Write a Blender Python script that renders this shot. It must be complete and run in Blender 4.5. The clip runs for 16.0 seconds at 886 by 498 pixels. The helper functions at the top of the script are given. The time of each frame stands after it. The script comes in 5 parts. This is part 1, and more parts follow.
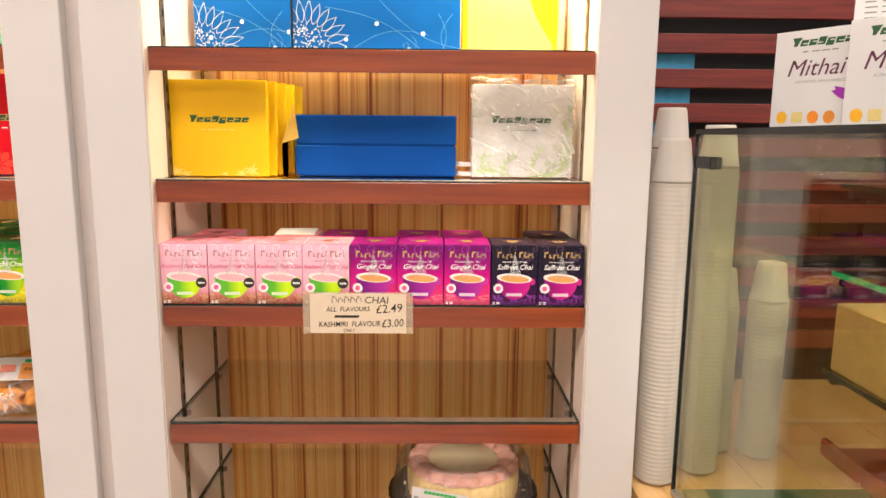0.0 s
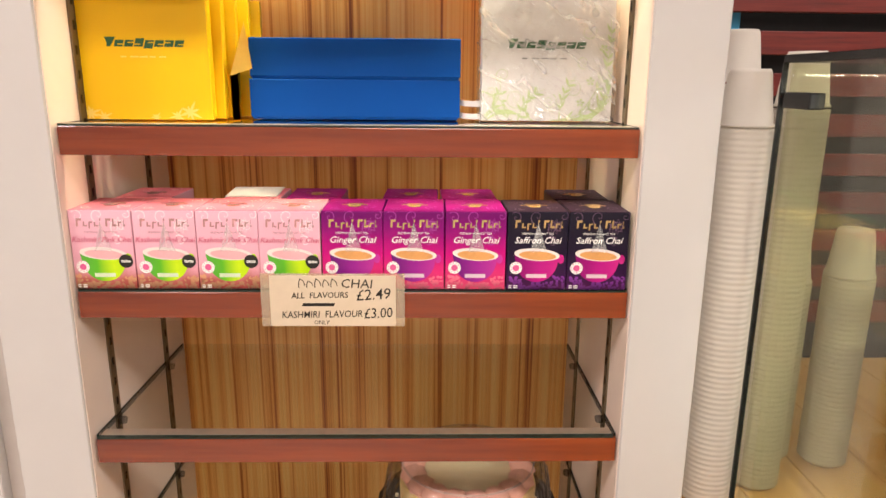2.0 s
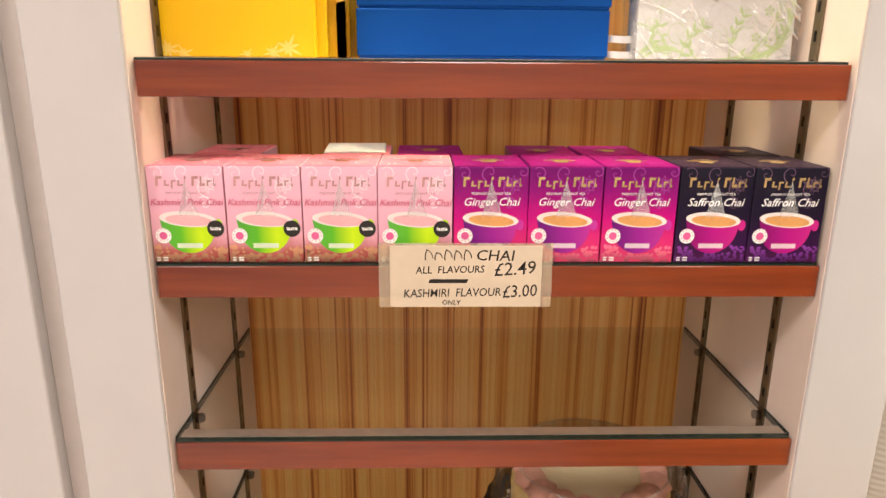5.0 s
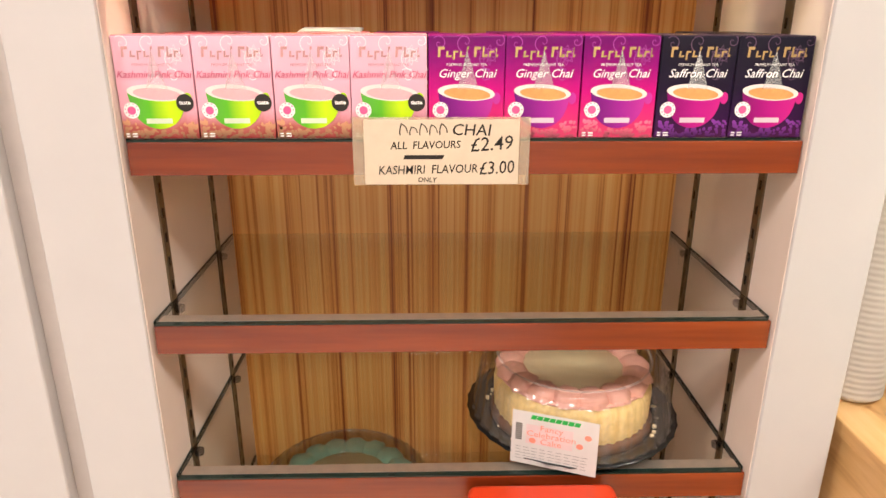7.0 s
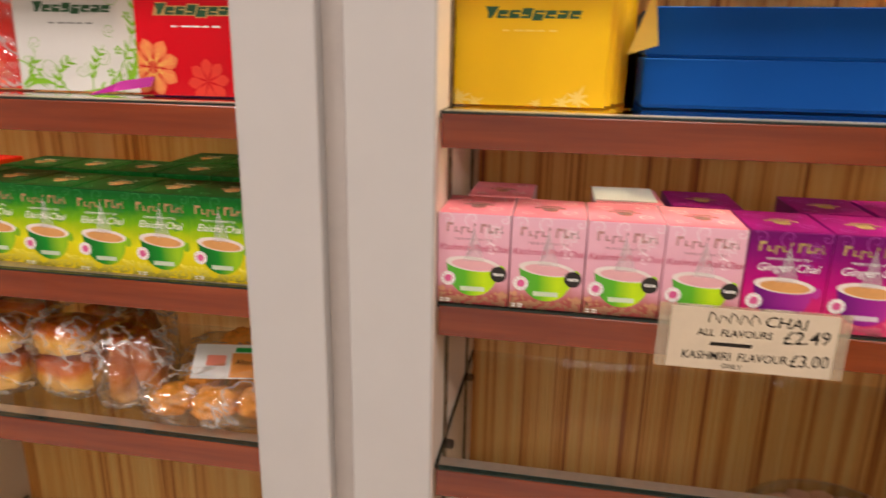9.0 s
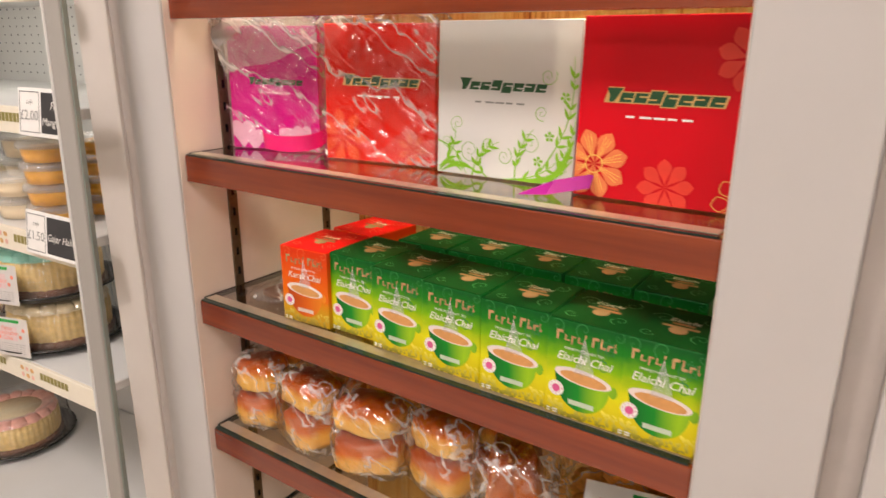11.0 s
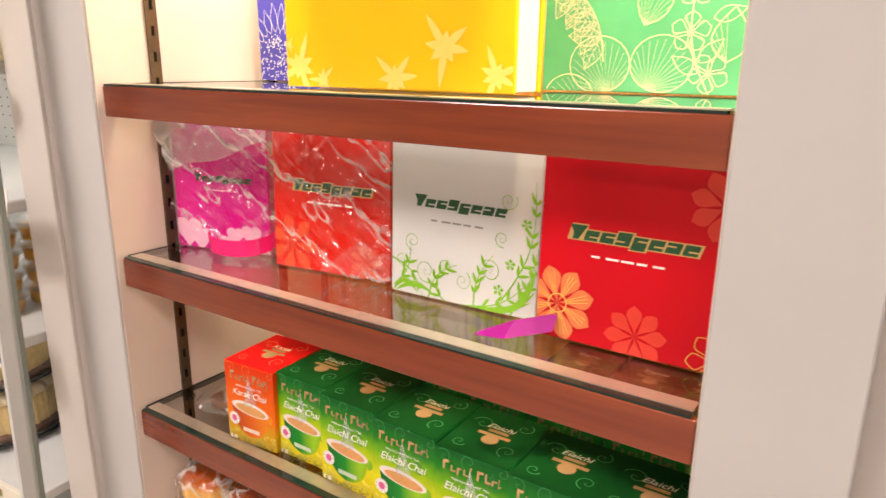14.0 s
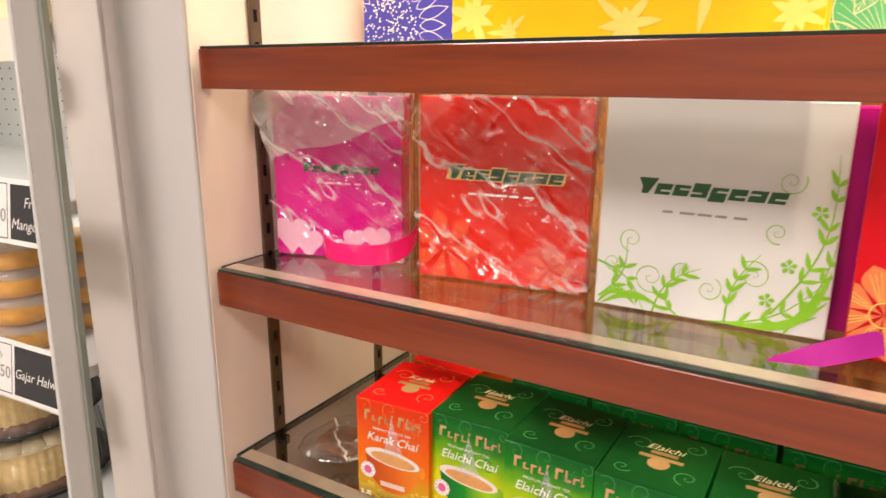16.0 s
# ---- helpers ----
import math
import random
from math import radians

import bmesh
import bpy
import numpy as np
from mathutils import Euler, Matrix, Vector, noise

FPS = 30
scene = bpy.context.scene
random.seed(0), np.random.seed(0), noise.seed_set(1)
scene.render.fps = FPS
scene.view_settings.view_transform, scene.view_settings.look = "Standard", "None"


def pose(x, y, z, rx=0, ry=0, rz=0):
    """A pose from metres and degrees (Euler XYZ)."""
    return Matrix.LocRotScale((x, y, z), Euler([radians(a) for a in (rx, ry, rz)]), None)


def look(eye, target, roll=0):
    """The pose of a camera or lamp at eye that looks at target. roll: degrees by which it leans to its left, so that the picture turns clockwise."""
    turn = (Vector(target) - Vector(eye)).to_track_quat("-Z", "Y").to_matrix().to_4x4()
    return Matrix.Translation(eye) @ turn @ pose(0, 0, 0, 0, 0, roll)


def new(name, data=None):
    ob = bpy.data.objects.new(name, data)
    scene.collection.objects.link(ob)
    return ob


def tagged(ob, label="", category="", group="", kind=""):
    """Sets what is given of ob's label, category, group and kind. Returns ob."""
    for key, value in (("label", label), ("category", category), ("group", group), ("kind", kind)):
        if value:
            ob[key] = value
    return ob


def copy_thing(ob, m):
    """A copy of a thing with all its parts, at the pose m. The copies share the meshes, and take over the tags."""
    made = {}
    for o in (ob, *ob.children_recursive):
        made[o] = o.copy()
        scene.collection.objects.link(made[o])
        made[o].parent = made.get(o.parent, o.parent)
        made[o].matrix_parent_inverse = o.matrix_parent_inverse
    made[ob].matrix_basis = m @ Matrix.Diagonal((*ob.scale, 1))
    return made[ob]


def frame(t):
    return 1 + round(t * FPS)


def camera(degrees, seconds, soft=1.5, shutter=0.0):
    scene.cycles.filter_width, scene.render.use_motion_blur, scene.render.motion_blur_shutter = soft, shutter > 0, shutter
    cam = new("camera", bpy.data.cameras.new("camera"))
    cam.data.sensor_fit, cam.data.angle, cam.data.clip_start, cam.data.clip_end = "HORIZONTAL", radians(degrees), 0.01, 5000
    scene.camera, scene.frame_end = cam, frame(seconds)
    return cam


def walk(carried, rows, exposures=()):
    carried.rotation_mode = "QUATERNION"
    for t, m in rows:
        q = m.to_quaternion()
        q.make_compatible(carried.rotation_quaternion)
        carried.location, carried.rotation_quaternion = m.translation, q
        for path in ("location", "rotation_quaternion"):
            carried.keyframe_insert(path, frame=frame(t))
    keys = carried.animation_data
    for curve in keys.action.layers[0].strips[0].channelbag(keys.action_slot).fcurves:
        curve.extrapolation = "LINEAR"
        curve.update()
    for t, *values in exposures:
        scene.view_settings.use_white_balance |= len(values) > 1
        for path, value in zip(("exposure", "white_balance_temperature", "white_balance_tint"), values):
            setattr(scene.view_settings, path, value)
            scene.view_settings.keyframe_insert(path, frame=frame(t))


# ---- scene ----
cam = camera(66.4, 16.0, shutter=0.25)
PATH = [
    (0, (-0.003, 0.02, 1.473), (0.03, 1.992, 1.146), 0.5),
    (0.5, (-0.013, 0.092, 1.483), (0.023, 2.065, 1.157), 0.5),
    (1, (-0.005, 0.183, 1.478), (0.032, 2.158, 1.164), 0.5),
    (1.5, (-0.003, 0.269, 1.484), (0.043, 2.226, 1.075), 0.5),
    (2, (-0.004, 0.307, 1.454), (0.04, 2.248, 0.972), 0.5),
    (2.5, (-0.03, 0.343, 1.438), (0.005, 2.283, 0.952), 0.4),
    (3, (-0.104, 0.399, 1.442), (-0.06, 2.338, 0.953), 0.5),
    (3.2, (-0.118, 0.42, 1.444), (-0.082, 2.358, 0.952), 0.4),
    (5.3, (-0.178, 0.462, 1.38), (-0.127, 2.383, 0.828), 0.4),
    (5.5, (-0.174, 0.461, 1.369), (-0.129, 2.378, 0.802), 0.2),
    (6, (-0.158, 0.446, 1.329), (-0.106, 2.359, 0.746), 0.3),
    (6.5, (-0.147, 0.441, 1.299), (-0.095, 2.347, 0.696), 0.2),
    (7, (-0.149, 0.446, 1.306), (-0.102, 2.336, 0.653), 0.1),
    (7.5, (-0.175, 0.454, 1.332), (-0.131, 2.339, 0.665), 0.1),
    (8, (-0.243, 0.456, 1.423), (-0.2, 2.348, 0.778), 0.1),
    (8.5, (-0.289, 0.445, 1.449), (-0.301, 2.36, 0.872), 0.2),
    (9, (-0.343, 0.462, 1.461), (-0.677, 2.351, 0.894), 1.0),
    (9.5, (-0.374, 0.497, 1.501), (-1.061, 2.275, 0.894), 0.8),
    (10, (-0.437, 0.511, 1.505), (-1.156, 2.281, 0.912), 1.1),
    (10.2, (-0.457, 0.529, 1.515), (-1.298, 2.24, 0.91), 1.0),
    (12.3, (-0.806, 0.682, 1.618), (-1.971, 2.202, 1.044), 0.2),
    (12.5, (-0.811, 0.672, 1.629), (-1.949, 2.211, 1.051), 0.3),
    (13, (-0.771, 0.689, 1.631), (-1.926, 2.225, 1.078), 0.5),
    (13.5, (-0.706, 0.708, 1.633), (-1.841, 2.264, 1.094), 0.5),
    (14, (-0.618, 0.713, 1.645), (-1.691, 2.316, 1.117), 0.6),
    (14.5, (-0.59, 0.716, 1.642), (-1.624, 2.35, 1.131), 0.4),
    (15, (-0.663, 0.733, 1.645), (-1.67, 2.384, 1.134), 0.3),
    (15.5, (-0.792, 0.742, 1.621), (-1.808, 2.389, 1.117), 0.1),
    (16, (-0.893, 0.731, 1.593), (-1.888, 2.392, 1.091), 0.2),
]

EXPOSURE = [(0.0, -0.40), (1.0, -0.46), (2.5, -0.46), (5.5, -0.50), (6.5, -0.22), (7.5, -0.22), (8.0, -0.36), (8.5, -0.62), (9.0, -1.02), (10.2, -1.05), (12.3, -0.48), (13.0, -0.50), (14.0, -0.72), (15.0, -0.78), (16.0, -0.76)]
walk(cam, [(t, look(eye, target, roll)) for t, eye, target, roll in PATH], EXPOSURE)

# ---- world and lamps ----
world = bpy.data.worlds.new("shop_world")
scene.world = world
world.use_nodes = True
world.node_tree.nodes["Background"].inputs[0].default_value = (0.9, 0.95, 1.0, 1)
world.node_tree.nodes["Background"].inputs[1].default_value = 0.02


def area_lamp(name, place, sx, sy, watts, colour, turn=(0, 0, 0)):
    data = bpy.data.lights.new(name, "AREA")
    data.shape, data.size, data.size_y = "RECTANGLE", sx, sy
    data.energy, data.color = watts, colour
    ob = new(name, data)
    ob.matrix_world = pose(*place, *turn)
    return ob


WARM = (1.0, 0.85, 0.66)
NEUTRAL = (1.0, 0.89, 0.85)
BAY_C, BAY_L = (-0.480, 0.272), (-1.442, -0.707)
NICHE_TOP = 2.04
for x0, x1 in (BAY_C, BAY_L):
    for f in (0.10, 0.90):
        area_lamp("niche_lamp", (x0 + f * (x1 - x0), 1.33, NICHE_TOP - 0.045), 0.07, 0.07, 19.0 if x0 > -1 and f > 0.5 else 10.0, WARM)
for x0, x1 in (BAY_C, BAY_L):
    for f in (0.31, 0.72):
        spot = bpy.data.lights.new("niche_spot", "SPOT")
        spot.energy, spot.color, spot.spot_size, spot.spot_blend, spot.shadow_soft_size = 46, WARM, math.radians(19), 0.5, 0.012
        new("niche_spot", spot).matrix_world = pose(x0 + f * (x1 - x0), 1.245, NICHE_TOP - 0.015)
# Unseen panels added for room light; (0.95, 1.5) lifts the cups and slats.
ADDED_PANELS = ((-1.7, 0.0), (0.0, 0.0), (1.7, 0.0), (0.95, 1.5), (-1.5, -1.9), (0.0, -1.9), (1.5, -1.9))
for x, y in ADDED_PANELS:
    area_lamp("ceiling_panel_lamp", (x, y, 2.66), 0.58, 0.58, (52 if x < -1 else 26) if -1 < y < 1 else 24 if y < 0 else 9, NEUTRAL)
for z, w in ((1.616, 1.1), (1.42, 0.9), (1.212, 0.5)):
    area_lamp("chiller_lamp", (-2.163, 1.26, z), 0.8, 0.05, w, (1.0, 0.96, 0.88), (20, 0, 4))
area_lamp("chiller_top_lamp", (-2.163, 1.22, 1.84), 0.8, 0.08, 1.5, (1.0, 0.96, 0.88), (15, 0, 4))
# Fill without a fixture, added to brighten the inside of the glass case.
area_lamp("case_lamp", (0.80, 0.80, 1.47), 0.4, 0.03, 11, (1.0, 0.95, 0.85))

# ---- materials ----


def nodes_of(name):
    m = bpy.data.materials.new(name)
    m.use_nodes = True
    t = m.node_tree
    return m, t, t.nodes["Principled BSDF"], t.links.new


def ramp_of(t, stops):
    r = t.nodes.new("ShaderNodeValToRGB")
    el = r.color_ramp.elements
    while len(el) < len(stops):
        el.new(0.5)
    for e, (p, c) in zip(el, stops):
        e.position, e.color = p, (*c, 1)
    return r


def coords(t, link, scale, kind="Object", turn=0.0):
    tc, mp = t.nodes.new("ShaderNodeTexCoord"), t.nodes.new("ShaderNodeMapping")
    mp.inputs["Scale"].default_value = scale
    src = tc.outputs[kind]
    if turn:
        rot = t.nodes.new("ShaderNodeMapping")
        rot.inputs["Rotation"].default_value = (0, turn, 0)
        link(src, rot.inputs[0])
        src = rot.outputs[0]
    link(src, mp.inputs[0])
    return mp.outputs[0]


def noise_at(t, link, vec, scale, detail=4, rough=0.6):
    n = t.nodes.new("ShaderNodeTexNoise")
    n.inputs["Scale"].default_value, n.inputs["Detail"].default_value, n.inputs["Roughness"].default_value = scale, detail, rough
    link(vec, n.inputs["Vector"])
    return n.outputs["Fac"]


def bump(t, link, bsdf, fac, strength, dist=0.001):
    b = t.nodes.new("ShaderNodeBump")
    b.inputs["Strength"].default_value, b.inputs["Distance"].default_value = strength, dist
    link(fac, b.inputs["Height"])
    link(b.outputs[0], bsdf.inputs["Normal"])


def plain(name, c, rough=0.45, metal=0.0, vary=0.10, scale=40, bmp=0.1, coat=0.0, spec=0.35):
    """Painted, printed or plastic surface with two scales of slight variation."""
    m, t, p, link = nodes_of(name)
    v = coords(t, link, (1, 1, 1))
    n1, n2 = noise_at(t, link, v, scale), noise_at(t, link, v, scale * 0.12, 2)
    mx = t.nodes.new("ShaderNodeMath")
    mx.operation = "MULTIPLY_ADD"
    link(n2, mx.inputs[0])
    mx.inputs[1].default_value = 0.6
    link(n1, mx.inputs[2])
    r = ramp_of(t, [(0.35, [max(0, k * (1 - vary)) for k in c]), (1.0, [min(1, k * (1 + vary)) for k in c])])
    link(mx.outputs[0], r.inputs[0])
    link(r.outputs[0], p.inputs["Base Color"])
    p.inputs["Roughness"].default_value, p.inputs["Metallic"].default_value = rough, metal
    p.inputs["Coat Weight"].default_value, p.inputs["Coat Roughness"].default_value = coat, 0.12
    p.inputs["Specular IOR Level"].default_value = spec
    if bmp:
        bump(t, link, p, n1, bmp, 0.0006)
    return m


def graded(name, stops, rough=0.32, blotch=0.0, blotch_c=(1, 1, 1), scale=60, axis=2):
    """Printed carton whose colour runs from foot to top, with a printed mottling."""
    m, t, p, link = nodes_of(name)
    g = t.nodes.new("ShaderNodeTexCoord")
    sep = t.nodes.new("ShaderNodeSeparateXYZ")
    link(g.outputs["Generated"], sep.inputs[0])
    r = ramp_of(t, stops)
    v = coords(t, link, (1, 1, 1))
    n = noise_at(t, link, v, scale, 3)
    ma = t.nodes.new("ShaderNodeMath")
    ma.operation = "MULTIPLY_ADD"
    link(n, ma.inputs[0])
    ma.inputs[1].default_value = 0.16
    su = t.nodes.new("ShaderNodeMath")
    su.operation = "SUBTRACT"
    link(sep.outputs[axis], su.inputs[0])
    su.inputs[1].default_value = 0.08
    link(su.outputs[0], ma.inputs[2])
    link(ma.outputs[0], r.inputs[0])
    mix = t.nodes.new("ShaderNodeMix")
    mix.data_type = "RGBA"
    r2 = ramp_of(t, [(0.60, (0, 0, 0)), (0.68, (blotch, blotch, blotch))])
    link(noise_at(t, link, v, scale * 1.7, 2), r2.inputs[0])
    link(r2.outputs[0], mix.inputs[0])
    link(r.outputs[0], mix.inputs[6])
    mix.inputs[7].default_value = (*blotch_c, 1)
    link(mix.outputs[2], p.inputs["Base Color"])
    p.inputs["Roughness"].default_value = rough
    p.inputs["Specular IOR Level"].default_value = 0.22
    return m


def wood(name, stops, scale, rough=0.4, coat=0.0, bmp=0.25, fine=5.0):
    """Grain stretched along one axis by the mapping's scale."""
    m, t, p, link = nodes_of(name)
    v = coords(t, link, scale)
    a = noise_at(t, link, v, 1.0, 6, 0.62)
    v2 = coords(t, link, [k * fine for k in scale])
    b = noise_at(t, link, v2, 1.0, 3, 0.6)
    ma = t.nodes.new("ShaderNodeMath")
    ma.operation = "MULTIPLY_ADD"
    link(b, ma.inputs[0])
    ma.inputs[1].default_value = 0.30
    sh = t.nodes.new("ShaderNodeMath")
    sh.operation = "SUBTRACT"
    link(a, sh.inputs[0])
    sh.inputs[1].default_value = 0.15
    link(sh.outputs[0], ma.inputs[2])
    r = ramp_of(t, stops)
    link(ma.outputs[0], r.inputs[0])
    link(r.outputs[0], p.inputs["Base Color"])
    p.inputs["Roughness"].default_value = rough
    p.inputs["Coat Weight"].default_value, p.inputs["Coat Roughness"].default_value = coat, 0.1
    bump(t, link, p, ma.outputs[0], bmp, 0.0008)
    return m


def film(name, c=(0.97, 0.97, 0.97), gloss=0.03, rough=0.12, rim=0.5, crease=0.0, scale=30, scatter=0.0, tint=(0.85, 0.84, 0.82), through_it=0.0, painted_glint=0.0):
    """Thin clear plastic: light goes straight through; it shines at its rims and along its creases. scatter: a cloudy
    share. Wraps and bags also get white highlights painted in.
    """
    m, t, p, link = nodes_of(name)
    out = t.nodes["Material Output"]
    tr, gl, lw, mx = (t.nodes.new(k) for k in ("ShaderNodeBsdfTransparent", "ShaderNodeBsdfGlossy", "ShaderNodeLayerWeight", "ShaderNodeMixShader"))
    tr.inputs[0].default_value = (*c, 1)
    gl.inputs["Roughness"].default_value = rough
    lw.inputs[0].default_value = 0.5
    po, ma = t.nodes.new("ShaderNodeMath"), t.nodes.new("ShaderNodeMath")
    po.operation, ma.operation, ma.use_clamp = "POWER", "MULTIPLY_ADD", True
    link(lw.outputs["Facing"], po.inputs[0])
    po.inputs[1].default_value = 3.5
    link(po.outputs[0], ma.inputs[0])
    ma.inputs[1].default_value, ma.inputs[2].default_value = rim, gloss
    fac = ma.outputs[0]
    if crease:
        v = coords(t, link, (0.55, 1.0, 1.3), turn=0.9)
        n = noise_at(t, link, v, scale, 3.0, 0.5)
        n2 = noise_at(t, link, coords(t, link, (0.5, 1.0, 1.8), turn=-0.6), scale * 1.6, 3.0, 0.5)
        big = noise_at(t, link, coords(t, link, (1, 1, 1)), 9, 2, 0.5)
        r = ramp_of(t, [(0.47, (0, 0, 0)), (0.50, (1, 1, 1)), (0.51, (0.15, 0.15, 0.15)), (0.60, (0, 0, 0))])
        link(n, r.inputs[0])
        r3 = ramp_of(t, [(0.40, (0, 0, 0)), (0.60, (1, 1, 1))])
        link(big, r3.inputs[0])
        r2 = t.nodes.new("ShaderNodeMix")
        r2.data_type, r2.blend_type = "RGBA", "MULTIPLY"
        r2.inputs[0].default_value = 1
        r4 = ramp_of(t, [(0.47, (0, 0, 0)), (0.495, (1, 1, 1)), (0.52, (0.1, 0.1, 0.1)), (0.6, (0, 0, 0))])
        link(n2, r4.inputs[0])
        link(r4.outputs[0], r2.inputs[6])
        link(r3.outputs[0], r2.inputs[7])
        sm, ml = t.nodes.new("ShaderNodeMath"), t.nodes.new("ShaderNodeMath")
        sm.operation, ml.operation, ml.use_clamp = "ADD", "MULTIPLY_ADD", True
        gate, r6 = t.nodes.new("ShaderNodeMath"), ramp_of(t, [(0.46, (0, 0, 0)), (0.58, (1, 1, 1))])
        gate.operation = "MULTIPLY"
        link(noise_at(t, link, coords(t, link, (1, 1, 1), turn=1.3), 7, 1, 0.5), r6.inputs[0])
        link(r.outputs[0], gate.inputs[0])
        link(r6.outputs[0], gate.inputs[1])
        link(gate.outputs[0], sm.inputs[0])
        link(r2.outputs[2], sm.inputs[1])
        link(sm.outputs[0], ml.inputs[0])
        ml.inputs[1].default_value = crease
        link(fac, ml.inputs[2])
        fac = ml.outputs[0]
        b = t.nodes.new("ShaderNodeBump")
        b.inputs["Strength"].default_value, b.inputs["Distance"].default_value = 1.0, 0.028
        hs = t.nodes.new("ShaderNodeMath")
        hs.operation = "ADD"
        link(n, hs.inputs[0])
        link(n2, hs.inputs[1])
        link(hs.outputs[0], b.inputs["Height"])
        link(b.outputs[0], gl.inputs["Normal"])
    link(fac, mx.inputs[0])
    link(tr.outputs[0], mx.inputs[1])
    link(gl.outputs[0], mx.inputs[2])
    last = mx.outputs[0]
    # Diffuse white streaks painted in as highlights on folds and creases.
    if painted_glint:
        fold = ramp_of(t, [(0.560, (0, 0, 0)), (0.564, (painted_glint, painted_glint, painted_glint)), (0.62, (painted_glint * 0.4, painted_glint * 0.4, painted_glint * 0.4)), (0.72, (0, 0, 0))])
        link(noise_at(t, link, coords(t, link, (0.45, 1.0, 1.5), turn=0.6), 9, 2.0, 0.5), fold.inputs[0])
        fine = ramp_of(t, [(0.474, (0, 0, 0)), (0.500, (painted_glint * 4.5, painted_glint * 4.5, painted_glint * 4.5)), (0.520, (0, 0, 0))])
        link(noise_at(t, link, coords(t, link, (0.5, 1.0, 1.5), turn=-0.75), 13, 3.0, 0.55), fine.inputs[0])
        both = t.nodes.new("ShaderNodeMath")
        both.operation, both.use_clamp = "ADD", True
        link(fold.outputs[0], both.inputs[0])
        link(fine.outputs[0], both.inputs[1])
        glint_white, m3 = t.nodes.new("ShaderNodeBsdfDiffuse"), t.nodes.new("ShaderNodeMixShader")
        glint_white.inputs[0].default_value = (0.85, 0.82, 0.78, 1)
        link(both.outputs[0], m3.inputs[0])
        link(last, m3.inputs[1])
        link(glint_white.outputs[0], m3.inputs[2])
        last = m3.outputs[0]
    for share, kind in ((scatter, "ShaderNodeBsdfDiffuse"), (through_it, "ShaderNodeBsdfTranslucent")):
        if share:
            d, m2 = t.nodes.new(kind), t.nodes.new("ShaderNodeMixShader")
            d.inputs[0].default_value = (*tint, 1)
            m2.inputs[0].default_value = share
            link(last, m2.inputs[1])
            link(d.outputs[0], m2.inputs[2])
            last = m2.outputs[0]
    link(last, out.inputs["Surface"])
    return m


def glowing(name, c, strength):
    m, t, p, link = nodes_of(name)
    p.inputs["Emission Color"].default_value = (*c, 1)
    p.inputs["Emission Strength"].default_value = strength
    return m


M_WHITE = plain("white_laminate", (0.51, 0.485, 0.47), 0.28, vary=0.03, scale=9, bmp=0.03)
M_SIDE = plain("white_melamine", (0.62, 0.565, 0.52), 0.4, vary=0.04, scale=14, bmp=0.05)
# Warm light bounced inside the niches, put into a cream colour.
M_BOUNCE = plain("warm_bounce_tint", (0.76, 0.64, 0.56), 0.4, vary=0.04, scale=14, bmp=0.05)
M_GROOVE = plain("grey_trim", (0.46, 0.41, 0.38), 0.4, vary=0.06)
M_WALL = plain("cream_paint", (0.72, 0.68, 0.62), 0.7, vary=0.04, scale=20)
M_CEIL = plain("white_ceiling", (0.8, 0.8, 0.79), 0.8, vary=0.03, scale=30)
M_FLOOR = plain("floor_tile", (0.58, 0.53, 0.47), 0.3, vary=0.12, scale=12)
M_DARK = plain("dark_wall_paint", (0.02, 0.018, 0.018), 0.6, vary=0.2)
M_ZEBRANO = wood("zebrano_veneer", [(0.30, (0.24, 0.046, 0.008)), (0.37, (0.56, 0.19, 0.036)), (0.46, (0.80, 0.38, 0.095)), (0.66, (0.88, 0.54, 0.19))], (62, 8, 0.30), 0.4, 0.1, 0.12, 4.0)
M_CHERRY = wood("cherry_foil", [(0.2, (0.13, 0.017, 0.004)), (0.5, (0.225, 0.035, 0.007)), (0.8, (0.31, 0.060, 0.012))], (1.5, 20, 26), 0.24, 0.5, 0.02, 2.0)
M_SLAT = wood("red_stained_wood", [(0.25, (0.07, 0.005, 0.004)), (0.5, (0.17, 0.012, 0.008)), (0.8, (0.25, 0.028, 0.016))], (4, 60, 90), 0.5, 0.3, 0.3, 2.5)
M_PINE = wood("pine_boards", [(0.2, (0.45, 0.22, 0.07)), (0.5, (0.68, 0.40, 0.16)), (0.8, (0.76, 0.50, 0.24))], (30, 3, 30), 0.45, 0.1, 0.2, 3.0)
M_GLASS_EDGE = plain("glass_edge", (0.012, 0.023, 0.018), 0.15, vary=0.1)
M_LIP = plain("brushed_lip", (0.52, 0.44, 0.36), 0.32, 0.75, vary=0.15, scale=60)
M_RAIL = plain("bronze_rail", (0.16, 0.12, 0.075), 0.38, 0.7, vary=0.2, scale=120)
M_BLACK = plain("black_plastic", (0.008, 0.008, 0.008), 0.25, vary=0.2)
M_GLASS = film("shelf_glass", (0.955, 0.96, 0.93), gloss=0.05, rough=0.012, rim=1.25)
M_PANE = film("case_pane", (0.945, 0.95, 0.85), gloss=0.055, rough=0.01, rim=0.65)
M_CLEAR = film("clear_wrap", (1.0, 1.0, 1.0), gloss=0.06, rough=0.09, rim=0.20, crease=0.22, scale=11, scatter=0.0, painted_glint=0.10)
M_FOLD = film("folded_wrap", (1.0, 1.0, 1.0), gloss=0.10, rough=0.2, rim=0.25, crease=0.25, scale=9, scatter=0.24, tint=(0.96, 0.90, 0.90), painted_glint=0.14)
